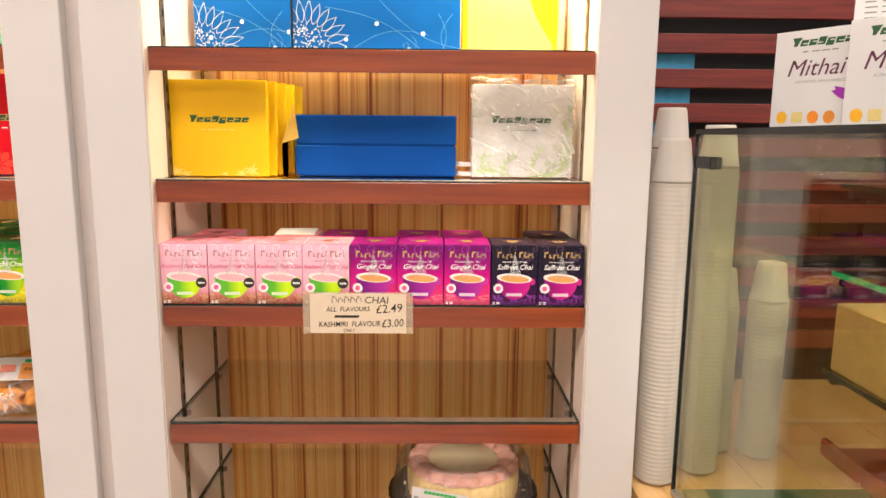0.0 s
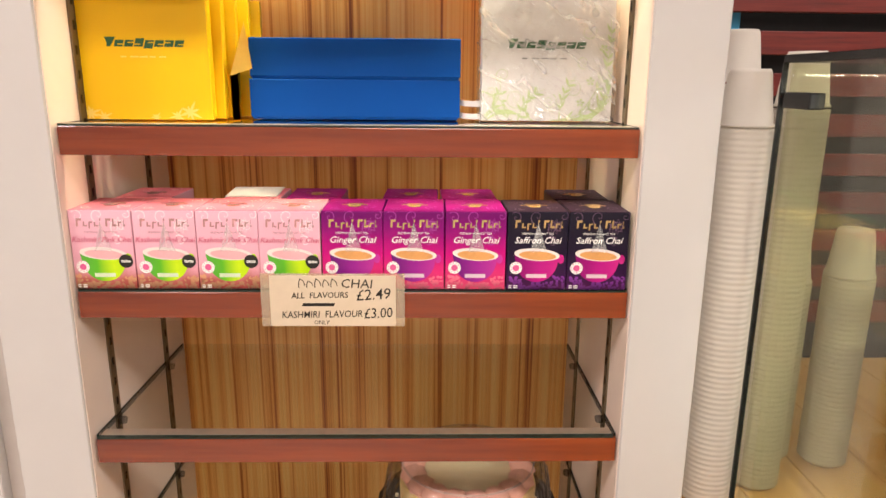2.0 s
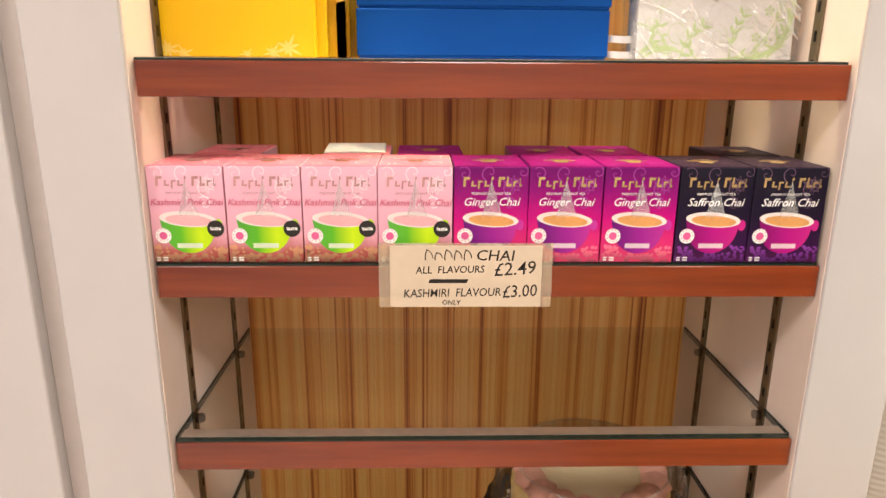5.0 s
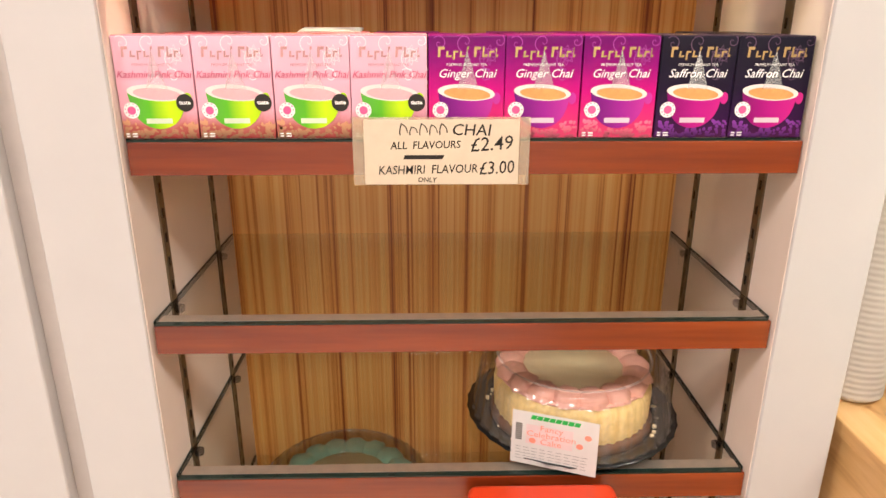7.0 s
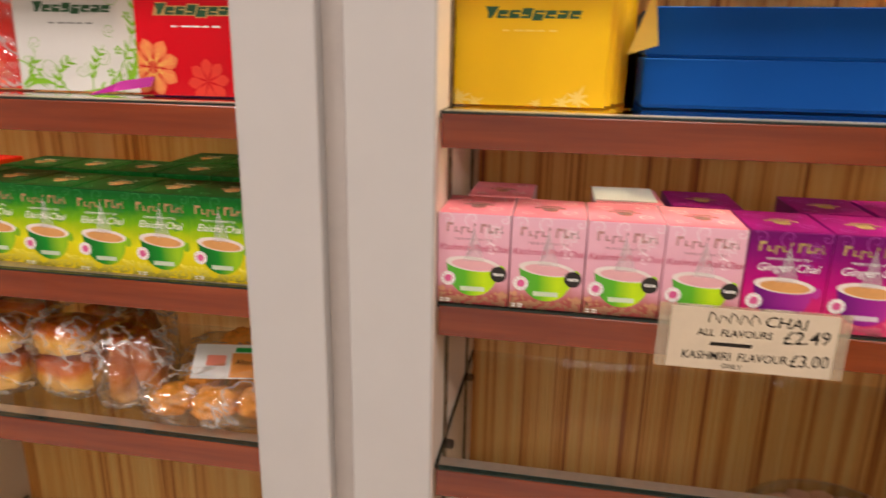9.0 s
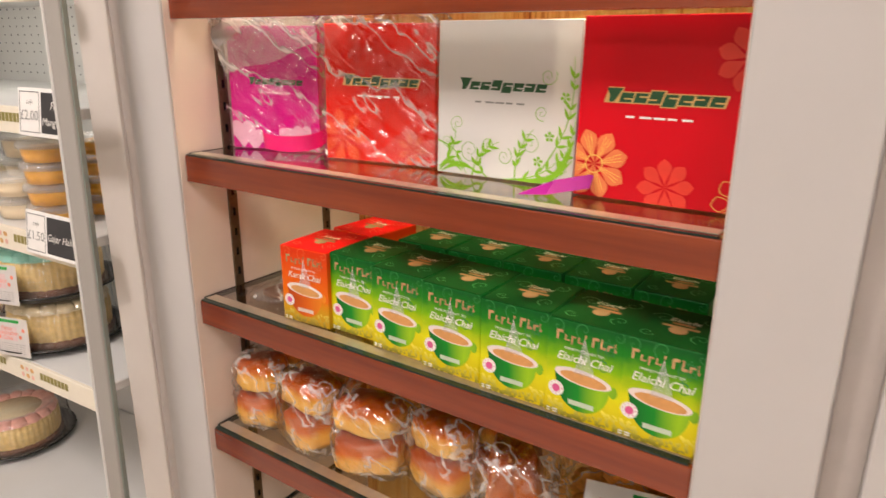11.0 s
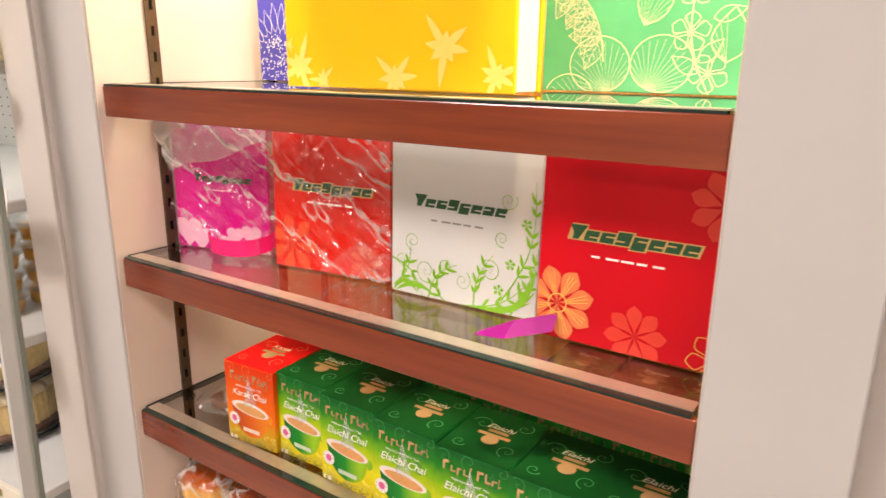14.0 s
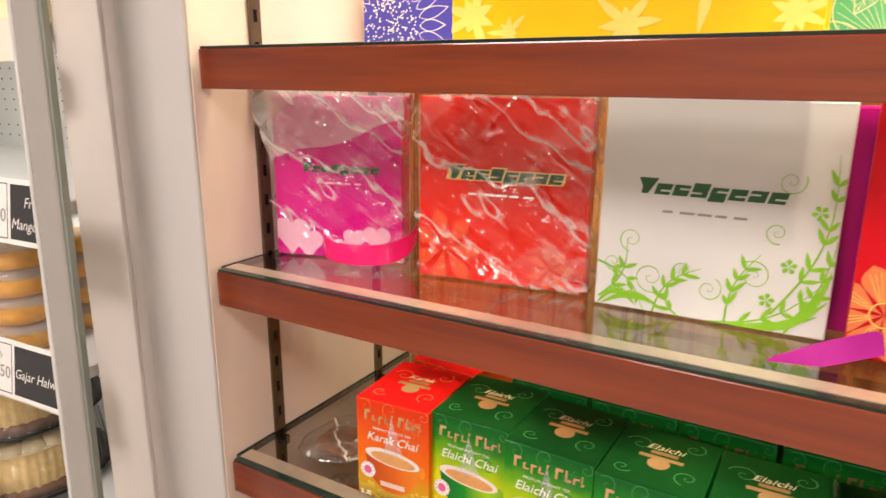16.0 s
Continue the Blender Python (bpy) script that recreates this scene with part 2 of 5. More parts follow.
M_BAG = film("bag_film", (1.0, 1.0, 1.0), gloss=0.11, rough=0.09, rim=0.25, crease=0.26, scale=7, scatter=0.0, painted_glint=0.10)
M_DOME = film("dome_plastic", gloss=0.10, rough=0.07, rim=0.85, crease=0.0, scatter=0.02)
M_DOMETOP = film("dome_top_plastic", gloss=0.035, rough=0.08, rim=0.25)
M_TUB = film("tub_plastic", gloss=0.04, rough=0.2, rim=0.3, scatter=0.18, tint=(0.95, 0.94, 0.92))
M_CUP = film("cup_plastic", gloss=0.03, rough=0.25, rim=0.2, scatter=0.80, tint=(0.78, 0.72, 0.65), through_it=0.25)
M_POT = film("pot_plastic", gloss=0.06, rough=0.15, rim=0.3, scatter=0.08, tint=(0.95, 0.94, 0.92))
M_TAPE = film("clear_tape", (0.92, 0.87, 0.78), gloss=0.05, rough=0.2, rim=0.3, scatter=0.25, tint=(0.8, 0.68, 0.52))
M_LED = glowing("led_diffuser", (1.0, 0.85, 0.62), 14)
M_PANEL_GLOW = glowing("ceiling_diffuser", (1.0, 0.95, 0.86), 5)
M_PAPER = plain("cream_card", (0.60, 0.49, 0.36), 0.6, vary=0.05, scale=60)
M_INK = plain("black_ink", (0.02, 0.016, 0.014), 0.5, vary=0.1, bmp=0)
M_WPAPER = plain("white_paper", (0.80, 0.78, 0.75), 0.5, vary=0.04)
M_BRAND = plain("dark_green_print", (0.022, 0.09, 0.035), 0.4, vary=0.1, bmp=0)
M_GOLD = plain("gold_foil", (0.75, 0.50, 0.20), 0.28, 0.75, vary=0.15, scale=70, bmp=0)
M_GREENB = plain("bright_green_print", (0.02, 0.36, 0.06), 0.4, vary=0.1, bmp=0)
M_GREY = plain("grey_print", (0.25, 0.25, 0.24), 0.5, vary=0.1, bmp=0)
M_LINE = plain("white_print", (0.80, 0.78, 0.74), 0.4, vary=0.04, bmp=0)

# ---- building helpers ----


JOINED = ("print", "mark", "outline", "tagline", "pattern", "centre", "slots", "perforation")


def part(name, bm, material, parent=None, label="", smooth=False):
    me = bpy.data.meshes.new(name)
    bm.to_mesh(me)
    bm.free()
    for f in me.polygons:
        f.use_smooth = smooth
    for m in material if isinstance(material, (list, tuple)) else [material]:
        me.materials.append(m)
    ob = new(name, me)
    ob.parent = parent
    if name != "cup_print" and name.split("_")[-1] in JOINED:
        ob["kind"] = "stuff"
    return tagged(ob, label)


def thing(name, label, category, m=None, group="", kind=""):
    ob = new(name)
    ob.empty_display_size = 0.02
    if m is not None:
        ob.matrix_basis = m
    return tagged(ob, label, category, group, kind)


def slab(x0, x1, y0, y1, z0, z1, r=0.0, seg=1, bm=None):
    """A box between the limits, its edges rounded by r."""
    one = bmesh.new()
    bmesh.ops.create_cube(one, size=1)
    for v in one.verts:
        v.co = ((x0 + x1) / 2 + v.co.x * (x1 - x0), (y0 + y1) / 2 + v.co.y * (y1 - y0), (z0 + z1) / 2 + v.co.z * (z1 - z0))
    if r:
        bmesh.ops.bevel(one, geom=one.edges[:], offset=r, segments=seg, affect="EDGES", profile=0.5)
    if bm is None:
        return one
    me = bpy.data.meshes.new("tmp")
    one.to_mesh(me)
    one.free()
    bm.from_mesh(me)
    bpy.data.meshes.remove(me)
    return bm


def lathe(profile, n=48, wave=0.0, waves=0, bm=None, centre=(0, 0), caps=True):
    """Turns (radius, z) rows round z; wave flutes the wall."""
    bm = bm or bmesh.new()
    rows = []
    for r, z in profile:
        row = []
        for i in range(n):
            a = 2 * math.pi * i / n
            q = r * (1 + wave * math.cos(waves * a)) if waves else r
            row.append(bm.verts.new((centre[0] + q * math.cos(a), centre[1] + q * math.sin(a), z)))
        rows.append(row)
    for a, b in zip(rows, rows[1:]):
        for i in range(n):
            bm.faces.new((a[i], a[(i + 1) % n], b[(i + 1) % n], b[i]))
    for row, flip in ((rows[0], True), (rows[-1], False)):
        if caps and profile[0 if flip else -1][0] > 1e-4:
            bm.faces.new(row[::-1] if flip else row)
    return bm


def flat(polys, y=0.0):
    """Flat print in the x-z plane, facing -y."""
    bm = bmesh.new()
    for i, pts in enumerate(polys):
        if len(pts) >= 3:
            bm.faces.new([bm.verts.new((x, y - 0.000012 * (i % 11), z)) for x, z in pts])
    bmesh.ops.triangulate(bm, faces=bm.faces[:])
    bmesh.ops.recalc_face_normals(bm, faces=bm.faces[:])
    for f in bm.faces:
        if f.normal.y > 0:
            f.normal_flip()
    return bm


def disc(cx, cz, rx, rz=None, n=20, turn=0.0):
    rz = rx if rz is None else rz
    c, s = math.cos(turn), math.sin(turn)
    out = []
    for i in range(n):
        a = 2 * math.pi * i / n
        u, v = rx * math.cos(a), rz * math.sin(a)
        out.append((cx + u * c - v * s, cz + u * s + v * c))
    return out


def quad(x0, z0, x1, z1, lean=0.0):
    return [(x0, z0), (x1, z0), (x1 + lean, z1), (x0 + lean, z1)]


def stroke(pts, w0, w1=None):
    """A ribbon of flat quads along a line, tapering from w0 to w1."""
    w1 = w0 if w1 is None else w1
    out = []
    for i in range(len(pts) - 1):
        (x0, z0), (x1, z1) = pts[i], pts[i + 1]
        d = math.hypot(x1 - x0, z1 - z0) or 1e-6
        nx, nz = -(z1 - z0) / d, (x1 - x0) / d
        a = (w0 + (w1 - w0) * i / (len(pts) - 1)) / 2
        b = (w0 + (w1 - w0) * (i + 1) / (len(pts) - 1)) / 2
        out.append([(x0 + nx * a, z0 + nz * a), (x0 - nx * a, z0 - nz * a), (x1 - nx * b, z1 - nz * b), (x1 + nx * b, z1 + nz * b)])
    return out


def petal(cx, cz, length, width, turn, n=7, start=0.0, blunt=0.8):
    """A pointed leaf from (cx, cz) outward."""
    c, s = math.cos(turn), math.sin(turn)
    side = [(start + length * i / n, width / 2 * math.sin(math.pi * (i / n) ** blunt)) for i in range(n + 1)]
    loop = side + [(u, -v) for u, v in side[-2:0:-1]]
    return [(cx + u * c - v * s, cz + u * s + v * c) for u, v in loop]


def outline(loop, w):
    return stroke(loop + [loop[0]], w)


def curl(cx, cz, r, turns, a0, grow=1.0, n=26):
    """A spiral tendril that opens outward from (cx, cz)."""
    return [(cx + r * (i / n) ** grow * math.cos(a0 + turns * 2 * math.pi * i / n), cz + r * (i / n) ** grow * math.sin(a0 + turns * 2 * math.pi * i / n)) for i in range(n + 1)]


def arc(x0, z0, x1, z1, sag, n=12):
    """A bowed line between two points."""
    d = math.hypot(x1 - x0, z1 - z0)
    nx, nz = -(z1 - z0) / d, (x1 - x0) / d
    return [(x0 + (x1 - x0) * i / n + nx * sag * math.sin(math.pi * i / n), z0 + (z1 - z0) * i / n + nz * sag * math.sin(math.pi * i / n)) for i in range(n + 1)]


def clip(polys, x0, x1, z0, z1):
    """Cuts flat prints at the edges of their panel."""
    out = []
    for pts in polys:
        for axis, lim, keep in ((0, x0, 1), (0, x1, -1), (1, z0, 1), (1, z1, -1)):
            res = []
            for i, p in enumerate(pts):
                q = pts[i - 1]
                pin, qin = (p[axis] - lim) * keep >= 0, (q[axis] - lim) * keep >= 0
                if pin != qin:
                    f = (lim - q[axis]) / (p[axis] - q[axis])
                    res.append((q[0] + f * (p[0] - q[0]), q[1] + f * (p[1] - q[1])))
                if pin:
                    res.append(p)
            pts = res
            if len(pts) < 3:
                break
        if len(pts) >= 3:
            out.append(pts)
    return out


letter_cache = {}


def letters(name, text, size, material, parent, m, shear=0.0, align="CENTER", bold=0.0, label=""):
    """Words in the built-in font as a flat mesh in the x-z plane."""
    key = (text, size, shear, align, bold)
    if key not in letter_cache:
        cu = bpy.data.curves.new("words", "FONT")
        cu.body, cu.size, cu.shear, cu.align_x, cu.resolution_u, cu.offset = text, size, shear, align, 2, bold
        tmp = new("words", cu)
        bpy.context.view_layer.update()
        me = bpy.data.meshes.new_from_object(tmp.evaluated_get(bpy.context.evaluated_depsgraph_get()))
        bpy.data.objects.remove(tmp)
        bpy.data.curves.remove(cu)
        me.transform(Matrix.Rotation(radians(90), 4, "X"))
        letter_cache[key] = me
    me = letter_cache[key].copy()
    me.materials.clear()
    me.materials.append(material)
    ob = new(name, me)
    ob.parent, ob.matrix_basis = parent, m
    return tagged(ob, label)


def brand_mark(cx, cz, w, h):
    """A plain slanted word mark: slanted blocks notched from either side, the first a tall wedge."""
    back, front, step = [], [], w / 8

    def slant(pts):
        return [(x + 0.30 * z, cz + z) for x, z in pts]

    for i in range(8):
        x, top = cx - w / 2 + i * step, h * (1.1 if i == 0 else 0.96 if i == 3 else 0.76)
        a, b, low = x + 0.03 * step, x + 0.90 * step, -0.2 * h if i == 4 else 0.0
        c0, c1 = (0.22 * h, 0.34 * h) if i % 2 else (0.42 * h, 0.54 * h)
        e0, e1 = (x + 0.34 * step, b) if i % 3 else (a, x + 0.58 * step)
        if i == 0:
            front.append(slant([(x + 0.30 * step, 0), (x + 0.68 * step, 0), (x + 0.78 * step, 0.5 * h), (x + 1.0 * step, top), (x - 0.14 * step, top), (x + 0.24 * step, 0.5 * h)]))
        else:
            front += [slant([(a, low), (b, low), (b, c0), (a, c0)]), slant([(a, c1), (b, c1), (b, top), (a, top)])]
            front.append(slant([(a, c0), (e0, c0), (e0, c1), (a, c1)] if i % 3 else [(e1, c0), (b, c0), (b, c1), (e1, c1)]))
        g = 0.09 * h
        back.append(slant([(a - g, low - g), (b + 2 * g, low - g), (b + 2 * g, top + g), (a - g, top + g)]))
    return front, back


def tagline(cx, cz, w, h, n=5, seed=1):
    """A line of writing too small to read: bars of uneven length."""
    rng, out, x = random.Random(seed), [], cx - w / 2
    for i in range(n):
        d = w / n * rng.uniform(0.55, 0.9)
        out.append(quad(x, cz, x + d, cz + h, h * 0.2))
        x += w / n
    return out


# ---- the room ----


def wall(name, *lim, mat=None):
    return tagged(part(name, slab(*lim), mat or M_WALL), "plain painted shop wall", "wall", kind="structure")


tagged(part("floor", slab(-4, 3.2, -3, 2.6, -0.1, 0), M_FLOOR), "brownish shop floor", "floor", kind="structure")
tagged(part("ceiling", slab(-4, 3.2, -3, 2.6, 2.7, 2.8), M_CEIL), "plain white shop ceiling", "ceiling", kind="structure")
wall("wall_south", -4, 3.2, -3.1, -3, 0, 2.7)
wall("wall_west", -4.1, -4, -3, 2.6, 0, 2.7)
wall("wall_east", 3.2, 3.3, -3, 2.6, 0, 2.7)
wall("wall_north", -4, 3.2, 2.6, 2.7, 0, 2.7)
for x, y in ADDED_PANELS:
    lamp = thing("ceiling_light", "unseen square white ceiling light panel, added to light the shop", "ceiling light", pose(x, y, 2.695), "ceiling lights")
    part("diffuser", slab(-0.29, 0.29, -0.29, 0.29, -0.012, -0.004), M_PANEL_GLOW, lamp)
    for k in range(4):
        o = part("frame", slab(-0.31, 0.31, 0.29, 0.31, -0.02, 0.004), M_WHITE, lamp)
        o.matrix_basis = pose(0, 0, 0, 0, 0, 90 * k)

# ---- the shelving bays ----
FRONT, SHELF_FRONT, BACK = 1.175, 1.185, 1.552
LEVELS = (1.837, 1.617, 1.397, 1.177, 0.957, 0.737, 0.517, 0.297)


def bay(x0, x1):
    unit = thing("shelving_bay", "white laminate shelving bay with zebrano back panel", "shelving unit", pose(0, 0, 0), "shelving bays")
    part("upright", slab(x0 - 0.100, x0, FRONT, BACK + 0.02, 0, 2.3, 0.0015), M_WHITE, unit)
    part("upright", slab(x1, x1 + 0.097, FRONT, BACK + 0.02, 0, 2.3, 0.0015), M_WHITE, unit)
    part("back_panel", slab(x0, x1, BACK, BACK + 0.018, 0.08, NICHE_TOP), M_ZEBRANO, unit, "striped zebrano veneer")
    # Thin added sheets that tint the niche sides with the bounced warmth.
    part("side_lining", slab(x0, x0 + 0.0012, FRONT + 0.004, BACK - 0.0005, 0.081, NICHE_TOP - 0.001), M_BOUNCE, unit, "thin added sheet coloured for warm bounced light")
    part("side_lining", slab(x1 - 0.0012, x1, FRONT + 0.004, BACK - 0.0005, 0.081, NICHE_TOP - 0.001), M_BOUNCE, unit, "thin added sheet coloured for warm bounced light")
    part("header", slab(x0, x1, FRONT, BACK, NICHE_TOP, 2.3, 0.001), M_WHITE, unit)
    part("plinth", slab(x0, x1, FRONT + 0.03, BACK, 0, 0.08), M_WHITE, unit)
    for x, s in ((x0, 1), (x1, -1)):
        for y in (1.262, 1.462):
            rail = part("slotted_rail", slab(min(x, x + s * 0.004), max(x, x + s * 0.004), y - 0.008, y + 0.008, 0.1, NICHE_TOP), M_RAIL, unit, "bronze slotted shelf standard")
            bm = bmesh.new()
            for k in range(58):
                z = 0.14 + k * 0.032
                slab(min(x + s * 0.0038, x + s * 0.0046), max(x + s * 0.0038, x + s * 0.0046), y - 0.0022, y + 0.0022, z, z + 0.012, bm=bm)
            tagged(part("slotting", bm, M_BLACK, rail), kind="stuff")
    for k, y in ((0.10, 1.33), (0.90, 1.33), (0.31, 1.245), (0.72, 1.245)):
        spot = thing("niche_downlight", "small round warm downlight in niche ceiling", "downlight", pose(x0 + k * (x1 - x0), y, NICHE_TOP), "niche downlights")
        part("ring", lathe([(0.050, -0.012), (0.056, -0.006), (0.056, 0.0), (0.046, 0.0), (0.046, -0.010)], 32), M_WHITE, spot, smooth=True)
        part("diffuser", lathe([(0.044, -0.010), (0.044, -0.004)], 32), M_LED, spot)
    return unit


def shelf(x0, x1, z):
    ob = thing("glass_shelf", "clear glass shelf with cherry-brown wooden front strip", "shelf", pose((x0 + x1) / 2, 0, z), "glass shelves")
    h = (x1 - x0) / 2
    part("glass_pane", slab(-h + 0.004, h - 0.004, SHELF_FRONT + 0.009, 1.541, -0.008, 0), M_GLASS, ob)
    part("front_strip", slab(-h + 0.005, h - 0.003, SHELF_FRONT, SHELF_FRONT + 0.008, -0.039, -0.002, 0.0012, 2), M_CHERRY, ob, "glossy cherry-brown strip")
    part("seal", slab(-h + 0.007, h - 0.007, SHELF_FRONT + 0.001, SHELF_FRONT + 0.009, -0.002, 0.0003), M_GLASS_EDGE, ob)
    part("lip", slab(-h + 0.008, h - 0.008, SHELF_FRONT + 0.009, SHELF_FRONT + 0.026, 0.0002, 0.0009), M_LIP, ob, "brushed metal lip")
    for s in (-1, 1):
        part("edge", slab(min(s * (h - 0.0040), s * (h - 0.0015)), max(s * (h - 0.0040), s * (h - 0.0015)), SHELF_FRONT + 0.01, 1.541, -0.008, 0.0005), M_GLASS_EDGE, ob)
        for y in (1.262, 1.462):
            b = lathe([(0.0, -0.016), (0.0065, -0.016), (0.0075, -0.009), (0.0, -0.0085)], 14)
            for v in b.verts:
                v.co.x += s * (h - 0.0085)
                v.co.y += y
            part("bracket", b, M_BLACK, ob)
    return ob


for x0, x1 in (BAY_C, BAY_L):
    bay(x0, x1)
    for z in LEVELS:
        shelf(x0, x1, z)
tagged(part("trim_centre", slab(-0.6095, -0.5805, FRONT + 0.018, BACK, 0, 2.3), M_GROOVE), "grey recessed joint strip between bays", "trim", kind="structure")
tagged(part("trim_west", slab(-1.5705, -1.5425, FRONT + 0.005, BACK, 0, 2.3), M_GROOVE), "grey recessed joint strip beside bay", "trim", kind="structure")
tagged(part("end_panel", slab(-1.655, -1.571, FRONT, BACK, 0, 2.3, 0.001), M_SIDE), "white laminate end panel", "panel", kind="structure")

# ---- printed tea cartons ----
TW, TD, TH = 0.0815, 0.094, 0.1075
M_TEA = plain("milky_tea", (0.62, 0.30, 0.10), 0.4, vary=0.2, scale=120, bmp=0)
M_PINKTEA = plain("pink_tea", (0.72, 0.38, 0.40), 0.4, vary=0.1, scale=120, bmp=0)
M_RIM = plain("cup_rim_print", (0.74, 0.64, 0.60), 0.4, vary=0.1, bmp=0)
M_STEAM = film("printed_steam", gloss=0.0, rim=0.0, scatter=0.24)
M_CREAMTEXT = plain("cream_print", (0.70, 0.62, 0.46), 0.4, bmp=0)
M_BADGE = plain("badge_rose", (0.62, 0.10, 0.26), 0.4, bmp=0)
FLAVOURS = {
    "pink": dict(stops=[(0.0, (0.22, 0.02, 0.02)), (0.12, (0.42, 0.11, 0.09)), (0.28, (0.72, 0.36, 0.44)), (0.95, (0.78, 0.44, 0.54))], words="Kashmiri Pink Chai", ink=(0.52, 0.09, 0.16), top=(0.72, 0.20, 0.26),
                 bowl=[(0.0, (0.10, 0.36, 0.05)), (0.30, (0.10, 0.42, 0.02)), (0.65, (0.52, 0.74, 0.01)), (1.0, (0.36, 0.62, 0.01))], tea=M_PINKTEA, label="pink carton of instant tea with a green cup printed on it", fruit=(0.45, 0.22, 0.12), line=(0.88, 0.74, 0.77)),
    "ginger": dict(stops=[(0.0, (0.55, 0.05, 0.12)), (0.2, (0.64, 0.025, 0.16)), (0.45, (0.52, 0.003, 0.18)), (0.75, (0.24, 0.003, 0.15)), (0.95, (0.15, 0.003, 0.12))], words="Ginger Chai", ink=(0.85, 0.80, 0.80), top=(0.24, 0.008, 0.13),
                   bowl=[(0.0, (0.12, 0.008, 0.15)), (0.5, (0.30, 0.015, 0.25)), (1.0, (0.50, 0.04, 0.30))], tea=M_TEA, label="purple and magenta carton of instant ginger tea", fruit=(0.66, 0.13, 0.20), line=(0.34, 0.05, 0.30)),
    "saffron": dict(stops=[(0.0, (0.06, 0.006, 0.05)), (0.2, (0.03, 0.006, 0.045)), (0.5, (0.012, 0.006, 0.022)), (0.95, (0.010, 0.008, 0.018))], words="Saffron Chai", ink=(0.85, 0.82, 0.80), top=(0.035, 0.02, 0.035),
                    bowl=[(0.0, (0.20, 0.005, 0.12)), (0.5, (0.42, 0.008, 0.20)), (1.0, (0.55, 0.02, 0.22))], tea=M_TEA, label="dark navy carton of instant saffron tea", fruit=(0.16, 0.03, 0.22), line=(0.11, 0.06, 0.11)),
    "elaichi": dict(stops=[(0.0, (0.66, 0.50, 0.006)), (0.36, (0.72, 0.68, 0.008)), (0.62, (0.20, 0.44, 0.005)), (0.80, (0.012, 0.20, 0.012)), (0.98, (0.004, 0.10, 0.014))], words="Elaichi Chai", ink=(0.85, 0.82, 0.72), top=(0.006, 0.052, 0.010),
                    bowl=[(0.0, (0.005, 0.12, 0.02)), (0.4, (0.01, 0.24, 0.02)), (0.75, (0.32, 0.56, 0.015)), (1.0, (0.20, 0.44, 0.02))], tea=M_TEA, label="green and yellow carton of instant cardamom tea", fruit=(0.60, 0.52, 0.06), line=(0.03, 0.20, 0.05)),
    "karak": dict(stops=[(0.0, (0.48, 0.30, 0.01)), (0.2, (0.60, 0.30, 0.01)), (0.4, (0.78, 0.15, 0.005)), (0.95, (0.66, 0.035, 0.004))], words="Karak Chai", ink=(0.85, 0.78, 0.70), top=(0.58, 0.008, 0.008),
                  bowl=[(0.0, (0.42, 0.05, 0.008)), (0.5, (0.66, 0.12, 0.01)), (1.0, (0.80, 0.26, 0.02))], tea=M_TEA, label="orange and red carton of instant tea", fruit=(0.50, 0.36, 0.05), line=(0.72, 0.14, 0.04)),
}


